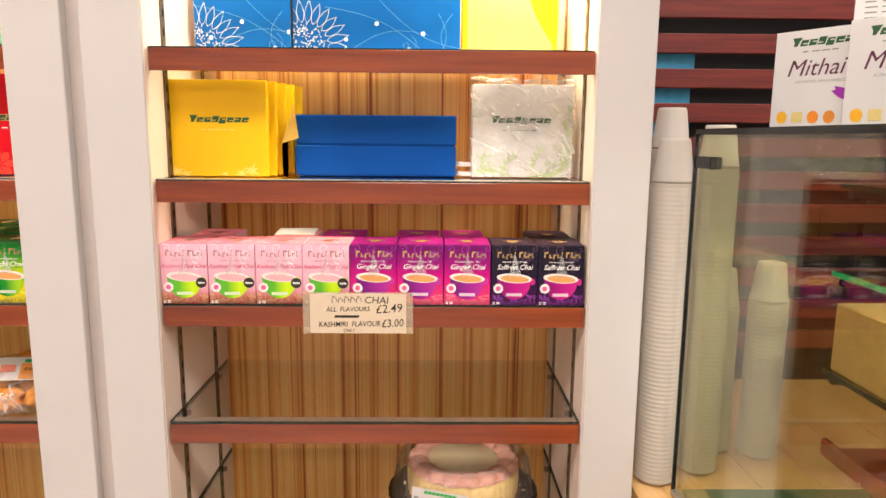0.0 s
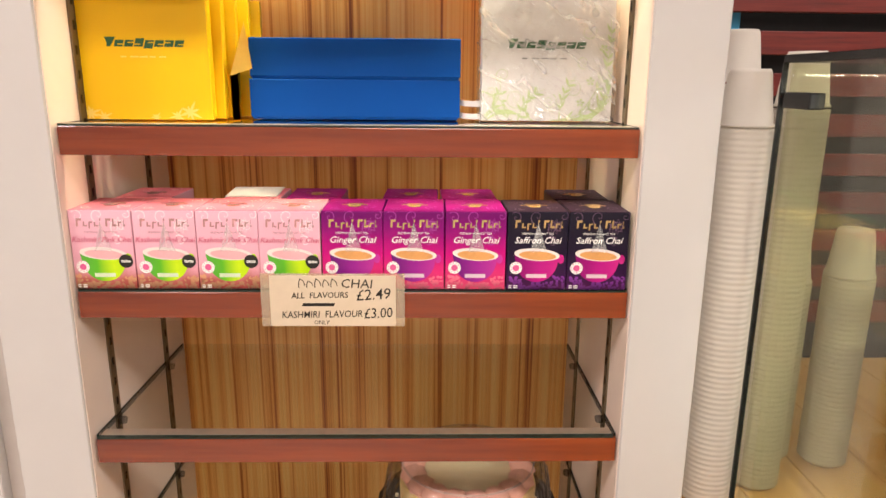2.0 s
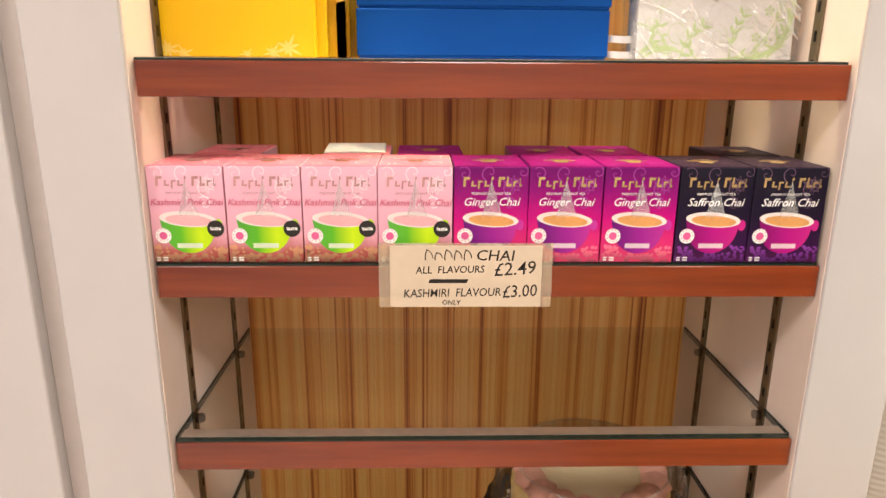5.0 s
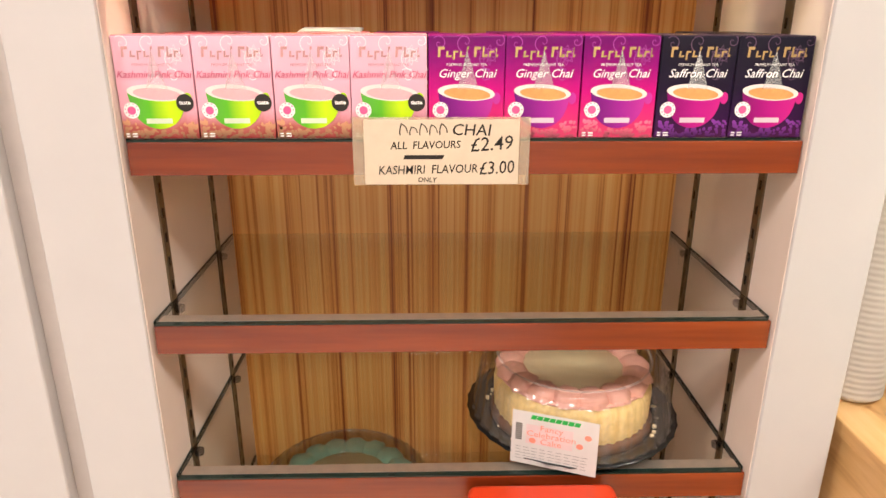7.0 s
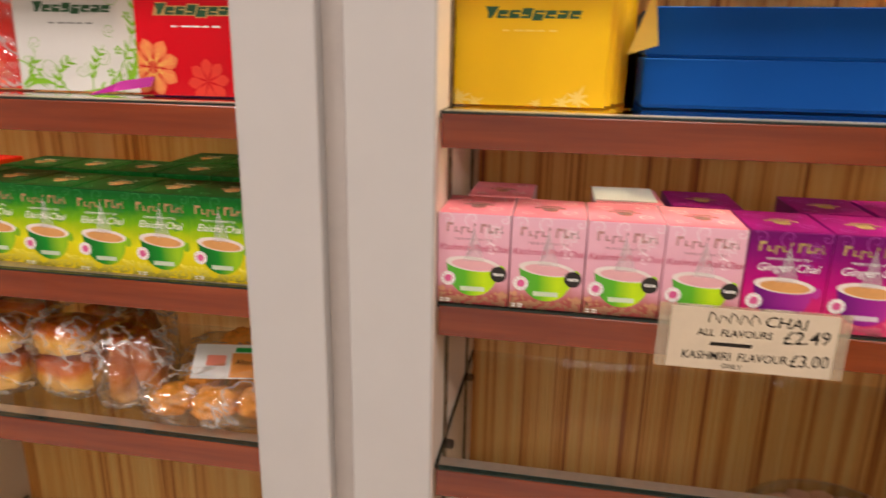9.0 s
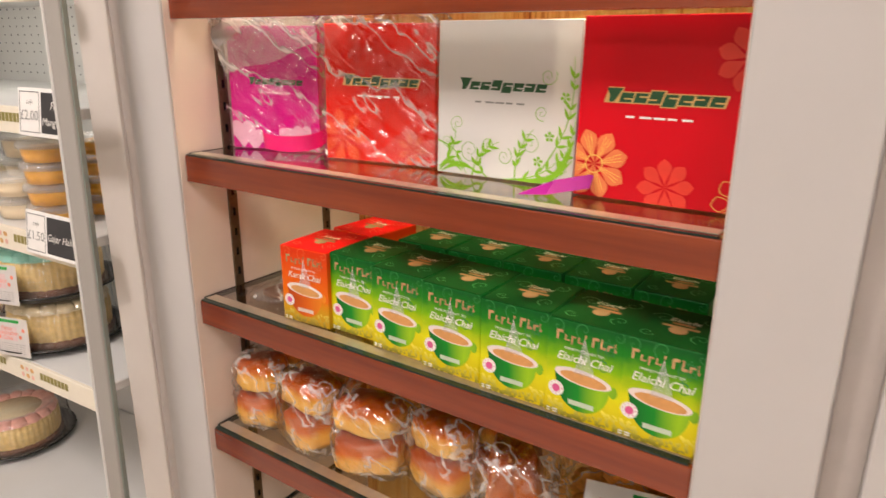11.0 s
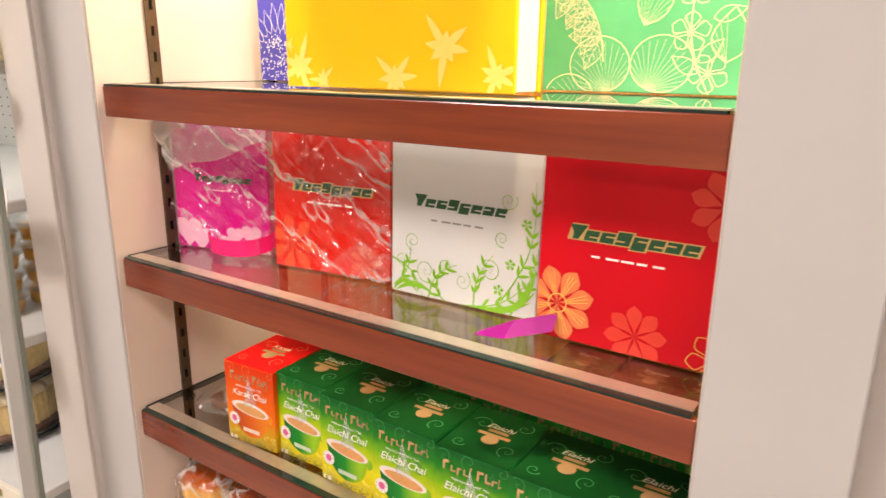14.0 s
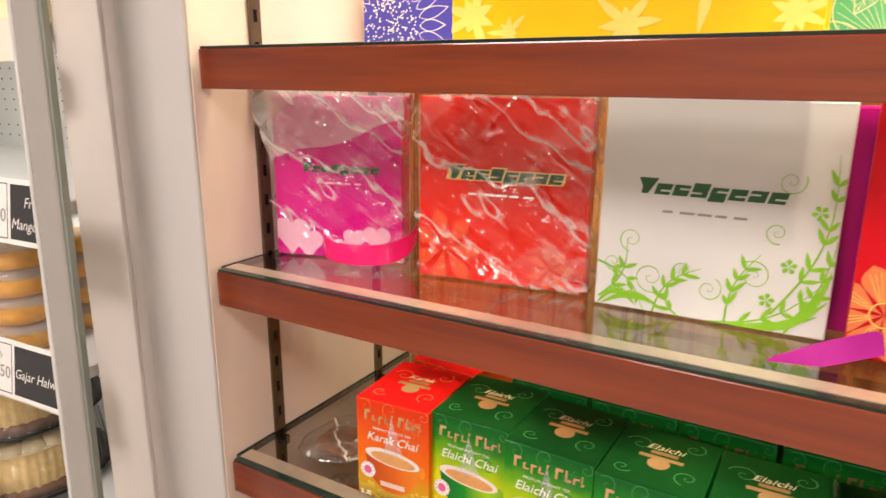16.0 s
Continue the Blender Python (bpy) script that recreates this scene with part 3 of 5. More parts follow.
def tea_carton(key):
    f = FLAVOURS[key]
    ob = thing("tea_carton", f["label"] , "tea box", pose(0, 0, -5), "tea cartons")
    w, d, h = TW, TD, TH
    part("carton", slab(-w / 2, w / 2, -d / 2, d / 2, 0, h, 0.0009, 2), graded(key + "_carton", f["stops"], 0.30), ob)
    part("top_flap", slab(-w / 2 + 0.001, w / 2 - 0.001, -d / 2 + 0.0006, d / 2 - 0.001, h - 0.0004, h + 0.0007, 0.0003), plain(key + "_flap", f["top"], 0.35, vary=0.25, scale=25, bmp=0.02, spec=0.02), ob)
    y = -d / 2 - 0.0003
    fine = []
    rng = random.Random(len(key))
    for cx, cz, r, tn, a in ((-0.36, 0.93, 0.10, 1.3, 0.5), (0.30, 0.80, 0.16, 1.4, 2.2), (0.42, 0.95, 0.08, 1.2, 0.0), (-0.02, 0.94, 0.12, 1.1, 3.6), (0.24, 0.62, 0.10, 1.2, 1.0)):
        fine += stroke(curl(cx * w, cz * h, r * w, tn, a), 0.0006, 0.0011)
    for k in range(9):
        a = k * 2 * math.pi / 9
        fine += outline(petal(0.28 * w, 0.82 * h, 0.13 * w, 0.05 * w, a), 0.0005)
    part("line_pattern", flat(clip(fine, -w / 2, w / 2, 0, h), y), plain(key + "_lines", f["line"], 0.35, bmp=0), ob)
    fruit = []
    for k in range(84):
        fx = rng.uniform(-0.48, 0.48)
        fz = rng.uniform(0.01, 0.17) if abs(fx) > 0.24 else rng.uniform(0.01, 0.09)
        fruit.append(disc(fx * w, fz * h, rng.uniform(0.015, 0.045) * w, rng.uniform(0.012, 0.028) * w, 9, rng.uniform(0, 3)))
    part("spice_print", flat(clip(fruit, -w / 2, w / 2, 0, h), y - 0.0001), graded(key + "_spice", [(0.0, [k * 0.35 for k in f["fruit"]]), (0.5, f["fruit"]), (1.0, [min(1, k * 1.5) for k in f["fruit"]])], 0.35, 0.4, [k * 0.25 for k in f["fruit"]], 160), ob)
    cup = part("cup_print", flat([[(-0.375 * w, 0.455 * h)] + [(-0.36 * w * math.cos(a), (0.455 - 0.355 * math.sin(a) ** 0.8) * h) for a in [i * math.pi / 24 for i in range(1, 24)]] + [(0.375 * w, 0.455 * h)], disc(0.40 * w, 0.40 * h, 0.055 * w, 0.06 * h, 12)], y - 0.0002),
               graded(key + "_bowl", f["bowl"], 0.3, scale=20, axis=0), ob)
    part("rim", flat([disc(0, 0.458 * h, 0.38 * w, 0.080 * h, 28, -0.07)], y - 0.0003), M_RIM, cup)
    part("tea", flat([disc(0.01 * w, 0.446 * h, 0.31 * w, 0.058 * h, 24, -0.07)], y - 0.0004), f["tea"], cup)
    part("band", flat([quad(-0.17 * w, 0.155 * h, 0.17 * w, 0.205 * h)], y - 0.0004), plain(key + "_band", [min(1, k * 0.3 + 0.45) for k in f["bowl"][-1][1]], 0.4, bmp=0), cup)
    part("steam", flat([[(-0.12 * w, 0.49 * h), (0.16 * w, 0.49 * h), (0.12 * w, 0.56 * h), (0.06 * w, 0.62 * h), (0.075 * w, 0.70 * h), (0.03 * w, 0.78 * h), (0.0, 0.87 * h), (0.02 * w, 0.76 * h), (-0.02 * w, 0.68 * h), (0.0, 0.60 * h), (-0.06 * w, 0.55 * h)]], y - 0.0005), M_STEAM, ob)
    badge = part("badge", flat([disc(-0.345 * w, 0.285 * h, 0.105 * w)], y - 0.0005), M_LINE, ob)
    part("badge_centre", flat([disc(-0.345 * w, 0.285 * h, 0.055 * w)] + [quad((-0.345 + 0.082 * math.cos(a) - 0.008) * w, 0.285 * h + 0.082 * math.sin(a) * w, (-0.345 + 0.082 * math.cos(a) + 0.008) * w, 0.285 * h + (0.082 * math.sin(a) + 0.014) * w) for a in [k * 0.6 for k in range(10)]], y - 0.0006), M_BADGE, badge)
    if key == "pink":
        award = part("award_badge", flat([disc(0.36 * w, 0.36 * h, 0.115 * w)], y - 0.0006), M_INK, ob, "black round award badge")
        letters("award_word", "taste", 0.075 * w, M_LINE, award, pose(0.36 * w, y - 0.0008, 0.345 * h), bold=0.0002)
    gold = plain(key + "_foil", (0.62, 0.42, 0.20) if key != "pink" else (0.68, 0.36, 0.36), 0.25, 0.6, vary=0.15, bmp=0)
    mark, x = [], -0.38 * w
    for i, (lw, lh) in enumerate(((0.09, 0.10), (0.07, 0.06), (0.07, 0.06), (0.07, 0.06), (0.03, 0.10), (0, 0), (0.09, 0.10), (0.07, 0.10), (0.07, 0.06), (0.03, 0.09))):
        if lw:
            mark += [quad(x, (0.80 if i != 2 else 0.775) * h, x + 0.35 * lw * w, (0.80 + lh) * h, 0.0006), quad(x + 0.35 * lw * w, (0.80 if i % 2 else 0.80 + lh * 0.72) * h, x + 0.95 * lw * w, (0.80 + lh * (0.28 if i % 2 else 1)) * h, 0.0006)]
        x += (lw + 0.018 if lw else 0.05) * w
    part("brand_mark", flat(mark, y - 0.0004), gold, ob, "gold foil brand mark")
    letters("small_lettering", "PREMIUM INSTANT TEA", 0.05 * w, M_LINE if key != "pink" else gold, ob, pose(0, y - 0.0005, 0.715 * h))
    letters("flavour_lettering", f["words"], (0.155 if len(f["words"]) < 14 else 0.125) * w, plain(key + "_ink", f["ink"], 0.4, bmp=0), ob, pose(0, y - 0.0007, 0.605 * h), shear=0.3, bold=0.00005)
    part("weight_mark", flat(tagline(-0.38 * w, 0.045 * h, 0.16 * w, 0.014 * h, 2) + tagline(-0.38 * w, 0.02 * h, 0.16 * w, 0.014 * h, 2), y - 0.0006), M_LINE, ob)
    mk = flat([disc(0, -0.010, 0.009, 0.009, 16), quad(-0.018, -0.004, 0.018, 0.001), quad(-0.010, 0.004, 0.012, 0.009)], 0)
    o = part("top_mark", mk, gold, ob)
    o.matrix_basis = pose(0, 0, h + 0.0010, -90)
    if key in ("elaichi", "karak"):
        letters("top_lettering", f["words"].split()[0], 0.012, M_CREAMTEXT, ob, pose(0, 0.011, h + 0.0011, -90), shear=0.3)
    curls = [q for cx, cy, r, a in ((-0.26, 0.16, 0.15, 0.4), (0.30, -0.22, 0.13, 2.0), (-0.30, -0.30, 0.10, 3.4), (0.26, 0.28, 0.12, 5.0)) for q in stroke(curl(cx * w, cy * d, r * w, 1.4, a), 0.0005, 0.0011)]
    part("top_pattern", flat(curls, 0), plain(key + "_lines", f["line"], 0.35, bmp=0), ob).matrix_basis = pose(0, 0, h + 0.0009, -90)
    return ob


CARTON = {k: tea_carton(k) for k in FLAVOURS}


def put_carton(key, x, y, z, turn=0.0):
    return copy_thing(CARTON[key], pose(x, y + TD / 2, z, 0, 0, turn))


rng = random.Random(5)
SHELF_TEA = 1.178
for i, key in enumerate(["pink"] * 4 + ["ginger"] * 3 + ["saffron"] * 2):
    put_carton(key, -0.478 + TW / 2 + i * 0.0829, 1.1895 + rng.uniform(0, 0.0015), SHELF_TEA, rng.uniform(-0.8, 0.8))
for key, x in (("pink", -0.418), ("pink", -0.262), ("ginger", -0.172), ("ginger", -0.030), ("ginger", 0.056), ("saffron", 0.222)):
    put_carton(key, x, 1.288, SHELF_TEA, rng.uniform(-1.5, 1.5))
# Added white sheets stand in for the pool of light on these tops.
leaflet = thing("folded_leaflet", "white sheet added for the lit patch on pink tea cartons", "leaflet", pose(-0.266, 1.332, SHELF_TEA + TH + 0.0016, 3, 0, 2))
part("sheet", slab(-0.038, 0.038, -0.036, 0.036, 0.0, 0.0012, 0.0004), M_WPAPER, leaflet)
part("folded_sheet", slab(-0.037, 0.037, -0.036, 0.030, 0.0016, 0.0026, 0.0004), M_WPAPER, leaflet)
put_carton("karak", -1.2415, 1.212, SHELF_TEA, 4)
put_carton("karak", -1.236, 1.312, SHELF_TEA, -5)
for i in range(6):
    put_carton("elaichi", (-1.159, -1.0765, -0.9935, -0.910, -0.8265, -0.7485)[i], (1.222, 1.211, 1.204, 1.199, 1.196, 1.196)[i], SHELF_TEA, rng.uniform(-1, 1))
    put_carton("elaichi", -1.122 + i * 0.0845, 1.322, SHELF_TEA, rng.uniform(-1.5, 1.5)) if i < 5 else None
for x in (-0.905, -0.820, -0.755):
    put_carton("elaichi", x, 1.420, SHELF_TEA, rng.uniform(-2, 2))
for k in CARTON.values():
    for o in [*k.children_recursive, k]:
        bpy.data.objects.remove(o)

# ---- gift boxes ----


def gift_box(label, w, h, d, colour, m, lid=None, rough=0.22, side=None):
    """A lidded carton on edge, its lid to the front."""
    ob = thing("gift_box", label, "gift box", m, "gift boxes")
    part("lid", slab(-w / 2, w / 2, -d / 2, d / 2 - 0.012, 0, h, 0.0012, 2), lid or colour, ob)
    part("base", slab(-w / 2 + 0.0015, w / 2 - 0.0015, d / 2 - 0.0115, d / 2, 0.0012, h - 0.0015, 0.001), side or colour, ob)
    return ob


def brand_on(ob, cx, cz, w, y, shade=None, line=None):
    front, back = brand_mark(cx, cz, w, w * 0.105)
    part("brand_outline", flat(back, y - 0.0003), shade or M_GOLD, ob)
    part("brand_mark", flat(front, y - 0.0006), M_BRAND, ob, "dark green slanted brand mark")
    part("tagline", flat(tagline(cx, cz - w * 0.13, w * 0.6, w * 0.018, 5), y - 0.0006), line or M_GREY, ob)


def blossom(cx, cz, r, n, a0=0.0, w=0.42):
    return [petal(cx, cz, r, r * w, a0 + k * 2 * math.pi / n, 9, 0.0, 1.9) for k in range(n)]


def vines(w, flip=1):
    """Curling stems with slim leaves along the foot of a panel, thickest at one corner."""
    stems, leaves = [], []
    rng = random.Random(3)
    for cx, cz, r, a in ((-0.34, 0.34, 0.06, 0.2), (-0.24, 0.17, 0.08, 1.0), (-0.42, 0.22, 0.05, 2.0), (0.27, 0.44, 0.05, 0.6), (0.30, 0.66, 0.06, 2.4), (0.02, 0.15, 0.06, 3.0), (0.20, 0.24, 0.07, 4.0), (-0.10, 0.22, 0.05, 0.5)):
        stems += stroke([(x * flip, z) for x, z in curl(cx * w, cz * w, r * w, 1.7, a)], 0.0003, 0.0008)
    for x0, z0, x1, z1, sg, n in ((-0.5, 0.22, -0.26, 0.0, 0.05, 3), (-0.48, 0.04, -0.36, 0.34, -0.05, 2), (0.02, 0.0, 0.48, 0.26, -0.07, 4), (0.10, 0.0, 0.22, 0.34, 0.04, 4), (0.28, 0.08, 0.46, 0.78, -0.08, 6), (0.34, 0.0, 0.50, 0.44, -0.03, 4), (-0.22, 0.0, -0.02, 0.24, 0.05, 4), (-0.10, 0.0, -0.16, 0.14, 0.03, 2)):
        pts = arc(x0 * w * flip, z0 * w, x1 * w * flip, z1 * w, sg * w * flip)
        stems += stroke(pts, 0.0018, 0.0005)
        for k in range(n):
            i = 3 + (k * 9) // n
            tang = math.atan2(pts[i][1] - pts[i - 1][1], pts[i][0] - pts[i - 1][0])
            for side in (-1, 1):
                leaves.append(petal(*pts[i], rng.uniform(0.045, 0.085) * w, 0.020 * w, tang + side * rng.uniform(0.4, 0.9)))
    for x0, x1, z1, sg in ((0.10, 0.46, 0.10, -0.03), (0.16, 0.49, 0.17, -0.05), (-0.46, -0.18, 0.03, 0.05), (-0.48, -0.30, 0.02, 0.07), (0.30, 0.49, 0.30, -0.04)):
        blade = arc(x0 * w * flip, 0.01 * w, x1 * w * flip, z1 * w, sg * w)
        leaves += stroke(blade[:7], 0.001, 0.0075) + stroke(blade[6:], 0.0075, 0.0005)
    for cx, cz in ((0.33, 0.30), (0.26, 0.14), (0.42, 0.54)):
        leaves += blossom(cx * w * flip, cz * w, 0.034 * w, 5, cx * 20, 0.6)
    return stems, leaves


M_GYEL = plain("yellow_gift_carton", (0.82, 0.49, 0.006), 0.3, vary=0.05, scale=8, bmp=0, spec=0.25)
M_GWHITE = plain("white_gift_carton", (0.65, 0.63, 0.61), 0.35, vary=0.03, scale=8, bmp=0, spec=0.25)
M_GRED = plain("red_gift_carton", (0.60, 0.003, 0.012), 0.3, vary=0.06, scale=8, bmp=0, spec=0.2)
M_GORANGE = plain("scarlet_gift_carton", (0.72, 0.012, 0.005), 0.3, vary=0.06, scale=8, bmp=0, spec=0.2)
M_GPINK = plain("magenta_gift_carton", (0.66, 0.006, 0.24), 0.3, vary=0.06, scale=8, bmp=0, spec=0.2)
M_GBLUE = plain("royal_blue_carton", (0.001, 0.060, 0.29), 0.5, vary=0.06, scale=10, bmp=0.03, spec=0.12)
M_GSKY = plain("bright_blue_carton", (0.002, 0.105, 0.37), 0.4, vary=0.12, scale=10, bmp=0.03, spec=0.15)
M_GPURPLE = plain("violet_blue_carton", (0.055, 0.05, 0.36), 0.3, vary=0.08, scale=10, bmp=0)
M_GGREEN = plain("mint_green_carton", (0.12, 0.50, 0.22), 0.3, vary=0.25, scale=9, bmp=0)
M_LEAF = plain("leaf_green_print", (0.22, 0.47, 0.02), 0.4, bmp=0)
M_PALELEAF = plain("pale_green_print", (0.45, 0.55, 0.28), 0.4, bmp=0)
M_PETAL = plain("orange_petal_print", (0.78, 0.20, 0.07), 0.35, bmp=0)
M_PALEYEL = plain("pale_yellow_print", (0.84, 0.60, 0.13), 0.35, bmp=0)
M_CREAMLINE = plain("cream_line_print", (0.85, 0.78, 0.50), 0.35, bmp=0)
M_PINKPETAL = plain("pale_pink_print", (0.80, 0.42, 0.55), 0.35, bmp=0)
M_RIBBON = plain("magenta_ribbon", (0.84, 0.015, 0.17), 0.25, vary=0.1, scale=30, coat=0.3)
M_VRIBBON = plain("violet_ribbon", (0.42, 0.015, 0.30), 0.5, vary=0.1, scale=30, spec=0.15)


def panel_prints(ob, w, h, y, prints):
    for name, polys, mat, layer in prints:
        part(name, flat(clip(polys, -w / 2 + 0.0005, w / 2 - 0.0005, 0.0005, h - 0.0005), y - 0.0004 - 0.0002 * layer), mat, ob)


def wrap(ob, w, h, d, seed, gather=0.012, flare=0.0):
    """Crumpled clear film round a box; flare spreads its gathered top to one side and folds it down over the front."""
    bm = slab(-w / 2 - 0.004, w / 2 + 0.004, -d / 2 - 0.003, d / 2 + 0.003, 0.0008, h + 0.004)
    bmesh.ops.subdivide_edges(bm, edges=bm.edges[:], cuts=38, use_grid_fill=True)
    off = Vector((seed * 3.1, seed, 0))
    for v in bm.verts:
        p = Vector((v.co.x * 22, v.co.y * 22, v.co.z * 14)) + off
        q = Vector((p.x + p.z * 0.9, p.y, p.z - p.x * 0.7))
        fold = (0.5 - abs(noise.noise(q))) ** 2 * 0.022 + abs(noise.noise(p * 2.7)) * 0.004
        n = Vector((v.co.x / w, v.co.y / d, 0))
        k = 1 if abs(n.y) > 0.5 else 0.4
        v.co.y += (-1 if v.co.y < 0 else 1) * fold * k * 0.6
        rise = max(0.0, v.co.z / h - 0.45) / 0.55
        if v.co.x < 0:
            v.co.x -= flare * rise * rise * min(1.0, -2 * v.co.x / w)
        if v.co.z > h * 0.92:
            v.co.z += gather * noise.noise(p * 1.5) + gather * 0.4
        if v.co.z < 0.002:
            v.co.z = 0.0006
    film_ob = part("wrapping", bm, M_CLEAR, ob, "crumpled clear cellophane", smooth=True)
    if flare:
        fb, rows, n, m = bmesh.new(), [], 26, 12
        for j in range(m + 1):
            v = j / m
            row = []
            for i in range(n + 1):
                u = i / n
                foot = h * (0.60 + 0.26 * u + 0.02 * math.sin(9 * u))
                z = foot + (h + 0.010 - foot) * v
                x = -w / 2 - flare * v + u * (w + 0.006 + flare * v)
                y = -d / 2 - 0.006 - 0.010 * abs(noise.noise(Vector((u * 5 + v * 2.2, v * 2.5, seed)))) - 0.004 * v
                row.append(fb.verts.new((x, y, z)))
            rows.append(row)
        for r0, r1 in zip(rows, rows[1:]):
            for i in range(n):
                fb.faces.new((r0[i], r0[i + 1], r1[i + 1], r1[i]))
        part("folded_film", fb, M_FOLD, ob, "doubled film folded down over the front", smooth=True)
    return film_ob


def bow(parent, x, y, z, mat, s=1.0, tall=0.018):
    """A loose loop of ribbon with a tail."""
    bm = bmesh.new()
    pts = [(-0.040, 0.0, 0.006), (-0.03, -0.018, 0.004), (0.0, -0.026, 0.002), (0.03, -0.02, 0.003), (0.046, 0.0, 0.008), (0.05, 0.012, 0.020)]
    for _ in range(3):
        pts = [pts[0]] + [tuple(a * (1 - k) + b * k for a, b in zip(p, q)) for p, q in zip(pts, pts[1:]) for k in (0.25, 0.75)] + [pts[-1]]
    rows = []
    for px, py, pz in pts:
        low = (x + s * px, y + s * py, z + s * pz)
        top = (x + s * px * 1.03, y + s * py * 1.1, z + s * (pz + tall))
        rows.append([bm.verts.new((p[0], p[1] + dy, p[2])) for p, dy in ((low, -0.0006), (top, -0.0006), (top, 0.0006), (low, 0.0006))])
    for a, b in zip(rows, rows[1:]):
        for k in range(4):
            bm.faces.new((a[k], b[k], b[(k + 1) % 4], a[(k + 1) % 4]))
    bm.faces.new(rows[0])
    bm.faces.new(rows[-1][::-1])
    bmesh.ops.recalc_face_normals(bm, faces=bm.faces[:])
    return part("ribbon", bm, mat, parent, "loose satin ribbon", smooth=False)


def yellow_box(m, front=True):
    w, h, d = 0.174, 0.172, 0.022
    ob = gift_box("yellow gift box with a small star pattern, upright on shelf", w, h, d, M_GYEL, m)
    if front:
        brand_on(ob, 0, 0.097, 0.108, -d / 2, M_GYEL, M_PALEYEL)
        st = []
        for cx, cz, r in ((-0.46, 0.05, 0.06), (-0.36, 0.02, 0.05), (0.32, 0.06, 0.07), (0.22, 0.03, 0.05), (0.05, 0.02, 0.035)):
            st += [petal(cx * w, cz * w, r * w * (1.1 + 0.4 * math.sin(k * 2.1)), r * w * 0.3, cx + k * 2 * math.pi / 8) for k in range(8)]
        panel_prints(ob, w, h, -d / 2, [("star_print", st, M_PALEYEL, 1)])
    return ob


yellow_box(pose(-0.389, 1.280, 1.3985, 0, 0, 0))
for i in range(4):
    yellow_box(pose(-0.380 + 0.010 * i, 1.308 + 0.030 * i, 1.3985, -3 - i, 0, 1.5 * i), False)
tag = thing("folded_paper", "folded pale yellow paper tucked beside boxes", "paper", pose(-0.266, 1.285, 1.3985))
b = bmesh.new()
vs = [b.verts.new(p) for p in ((-0.014, 0, 0.0), (-0.003, 0, 0.0), (-0.003, 0, 0.064), (-0.014, 0, 0.060), (0.018, -0.004, 0.070), (0.010, -0.004, 0.132))]
for f in ((0, 1, 2, 3), (3, 4, 5)):
    b.faces.new([vs[k] for k in f])
bmesh.ops.solidify(b, geom=b.faces[:], thickness=0.0006)
part("sheet", b, M_PALEYEL, tag)

for i in range(2):
    ob = thing("blue_box", "plain royal blue flat carton, stacked in a pair", "gift box", pose(-0.109 + 0.003 * i, 1.404, 1.3985 + i * 0.0565, 0, 0, -1.5 * i), "stacked blue boxes")
    part("base", slab(-0.148, 0.148, -0.099, 0.099, 0, 0.052, 0.0012), M_GBLUE, ob)
    part("lid", slab(-0.150, 0.150, -0.101, 0.101, 0.003, 0.0565, 0.0015, 2), M_GBLUE, ob)


def white_box(m, wrapped, w=0.176, h=0.170, d=0.045):
    ob = gift_box("white gift box with green vine print" + (" in clear wrapping" if wrapped else ""), w, h, d, M_GWHITE, m)
    brand_on(ob, -0.004, 0.100, 0.112, -d / 2, M_GWHITE)
    stems, leaves = vines(w)
    panel_prints(ob, w, h, -d / 2, [("vine_print", stems, M_PALELEAF if wrapped else M_LEAF, 0), ("leaf_print", leaves, M_PALELEAF if wrapped else M_LEAF, 1)])
    if wrapped:
        wrap(ob, w, h, d, 4)
    return ob


white_box(pose(0.164, 1.312, 1.3985, -2, 0, 0), True, 0.186)
rib = thing("ribbon_tie", "crumpled white ribbon beside boxes", "ribbon", pose(0.060, 1.32, 1.399))
for k in range(2):
    o = bow(rib, 0, 0, 0.018 * k, M_LINE, 0.45)
white_box(pose(-0.9805, 1.2975, 1.3985, -1.5, 0, 1), False, 0.178, 0.176, 0.024)

ob = gift_box("magenta gift box with heart print in clear wrapping", 0.146, 0.172, 0.032, M_GPINK, pose(-1.360, 1.298, 1.3985, -1, 0, 15))
brand_on(ob, 0.004, 0.092, 0.090, -0.016, M_GPINK, M_PINKPETAL)
hearts = []
for cx, cz, r in ((-0.055, 0.02, 0.020), (-0.035, 0.012, 0.016), (0.02, 0.02, 0.012), (0.045, 0.022, 0.014), (0.005, 0.01, 0.010)):
    hearts += [disc(cx - r * 0.5, cz + r * 0.4, r * 0.62, r * 0.62, 14), disc(cx + r * 0.5, cz + r * 0.4, r * 0.62, r * 0.62, 14), [(cx - r * 1.05, cz + r * 0.2), (cx, cz - r), (cx + r * 1.05, cz + r * 0.2)]]
panel_prints(ob, 0.146, 0.172, -0.016, [("heart_print", hearts, M_PINKPETAL, 1)])
wrap(ob, 0.146, 0.172, 0.032, 1, flare=0.024)
bow(ob, 0.034, -0.028, 0.0015, M_RIBBON, 1.1, 0.020)

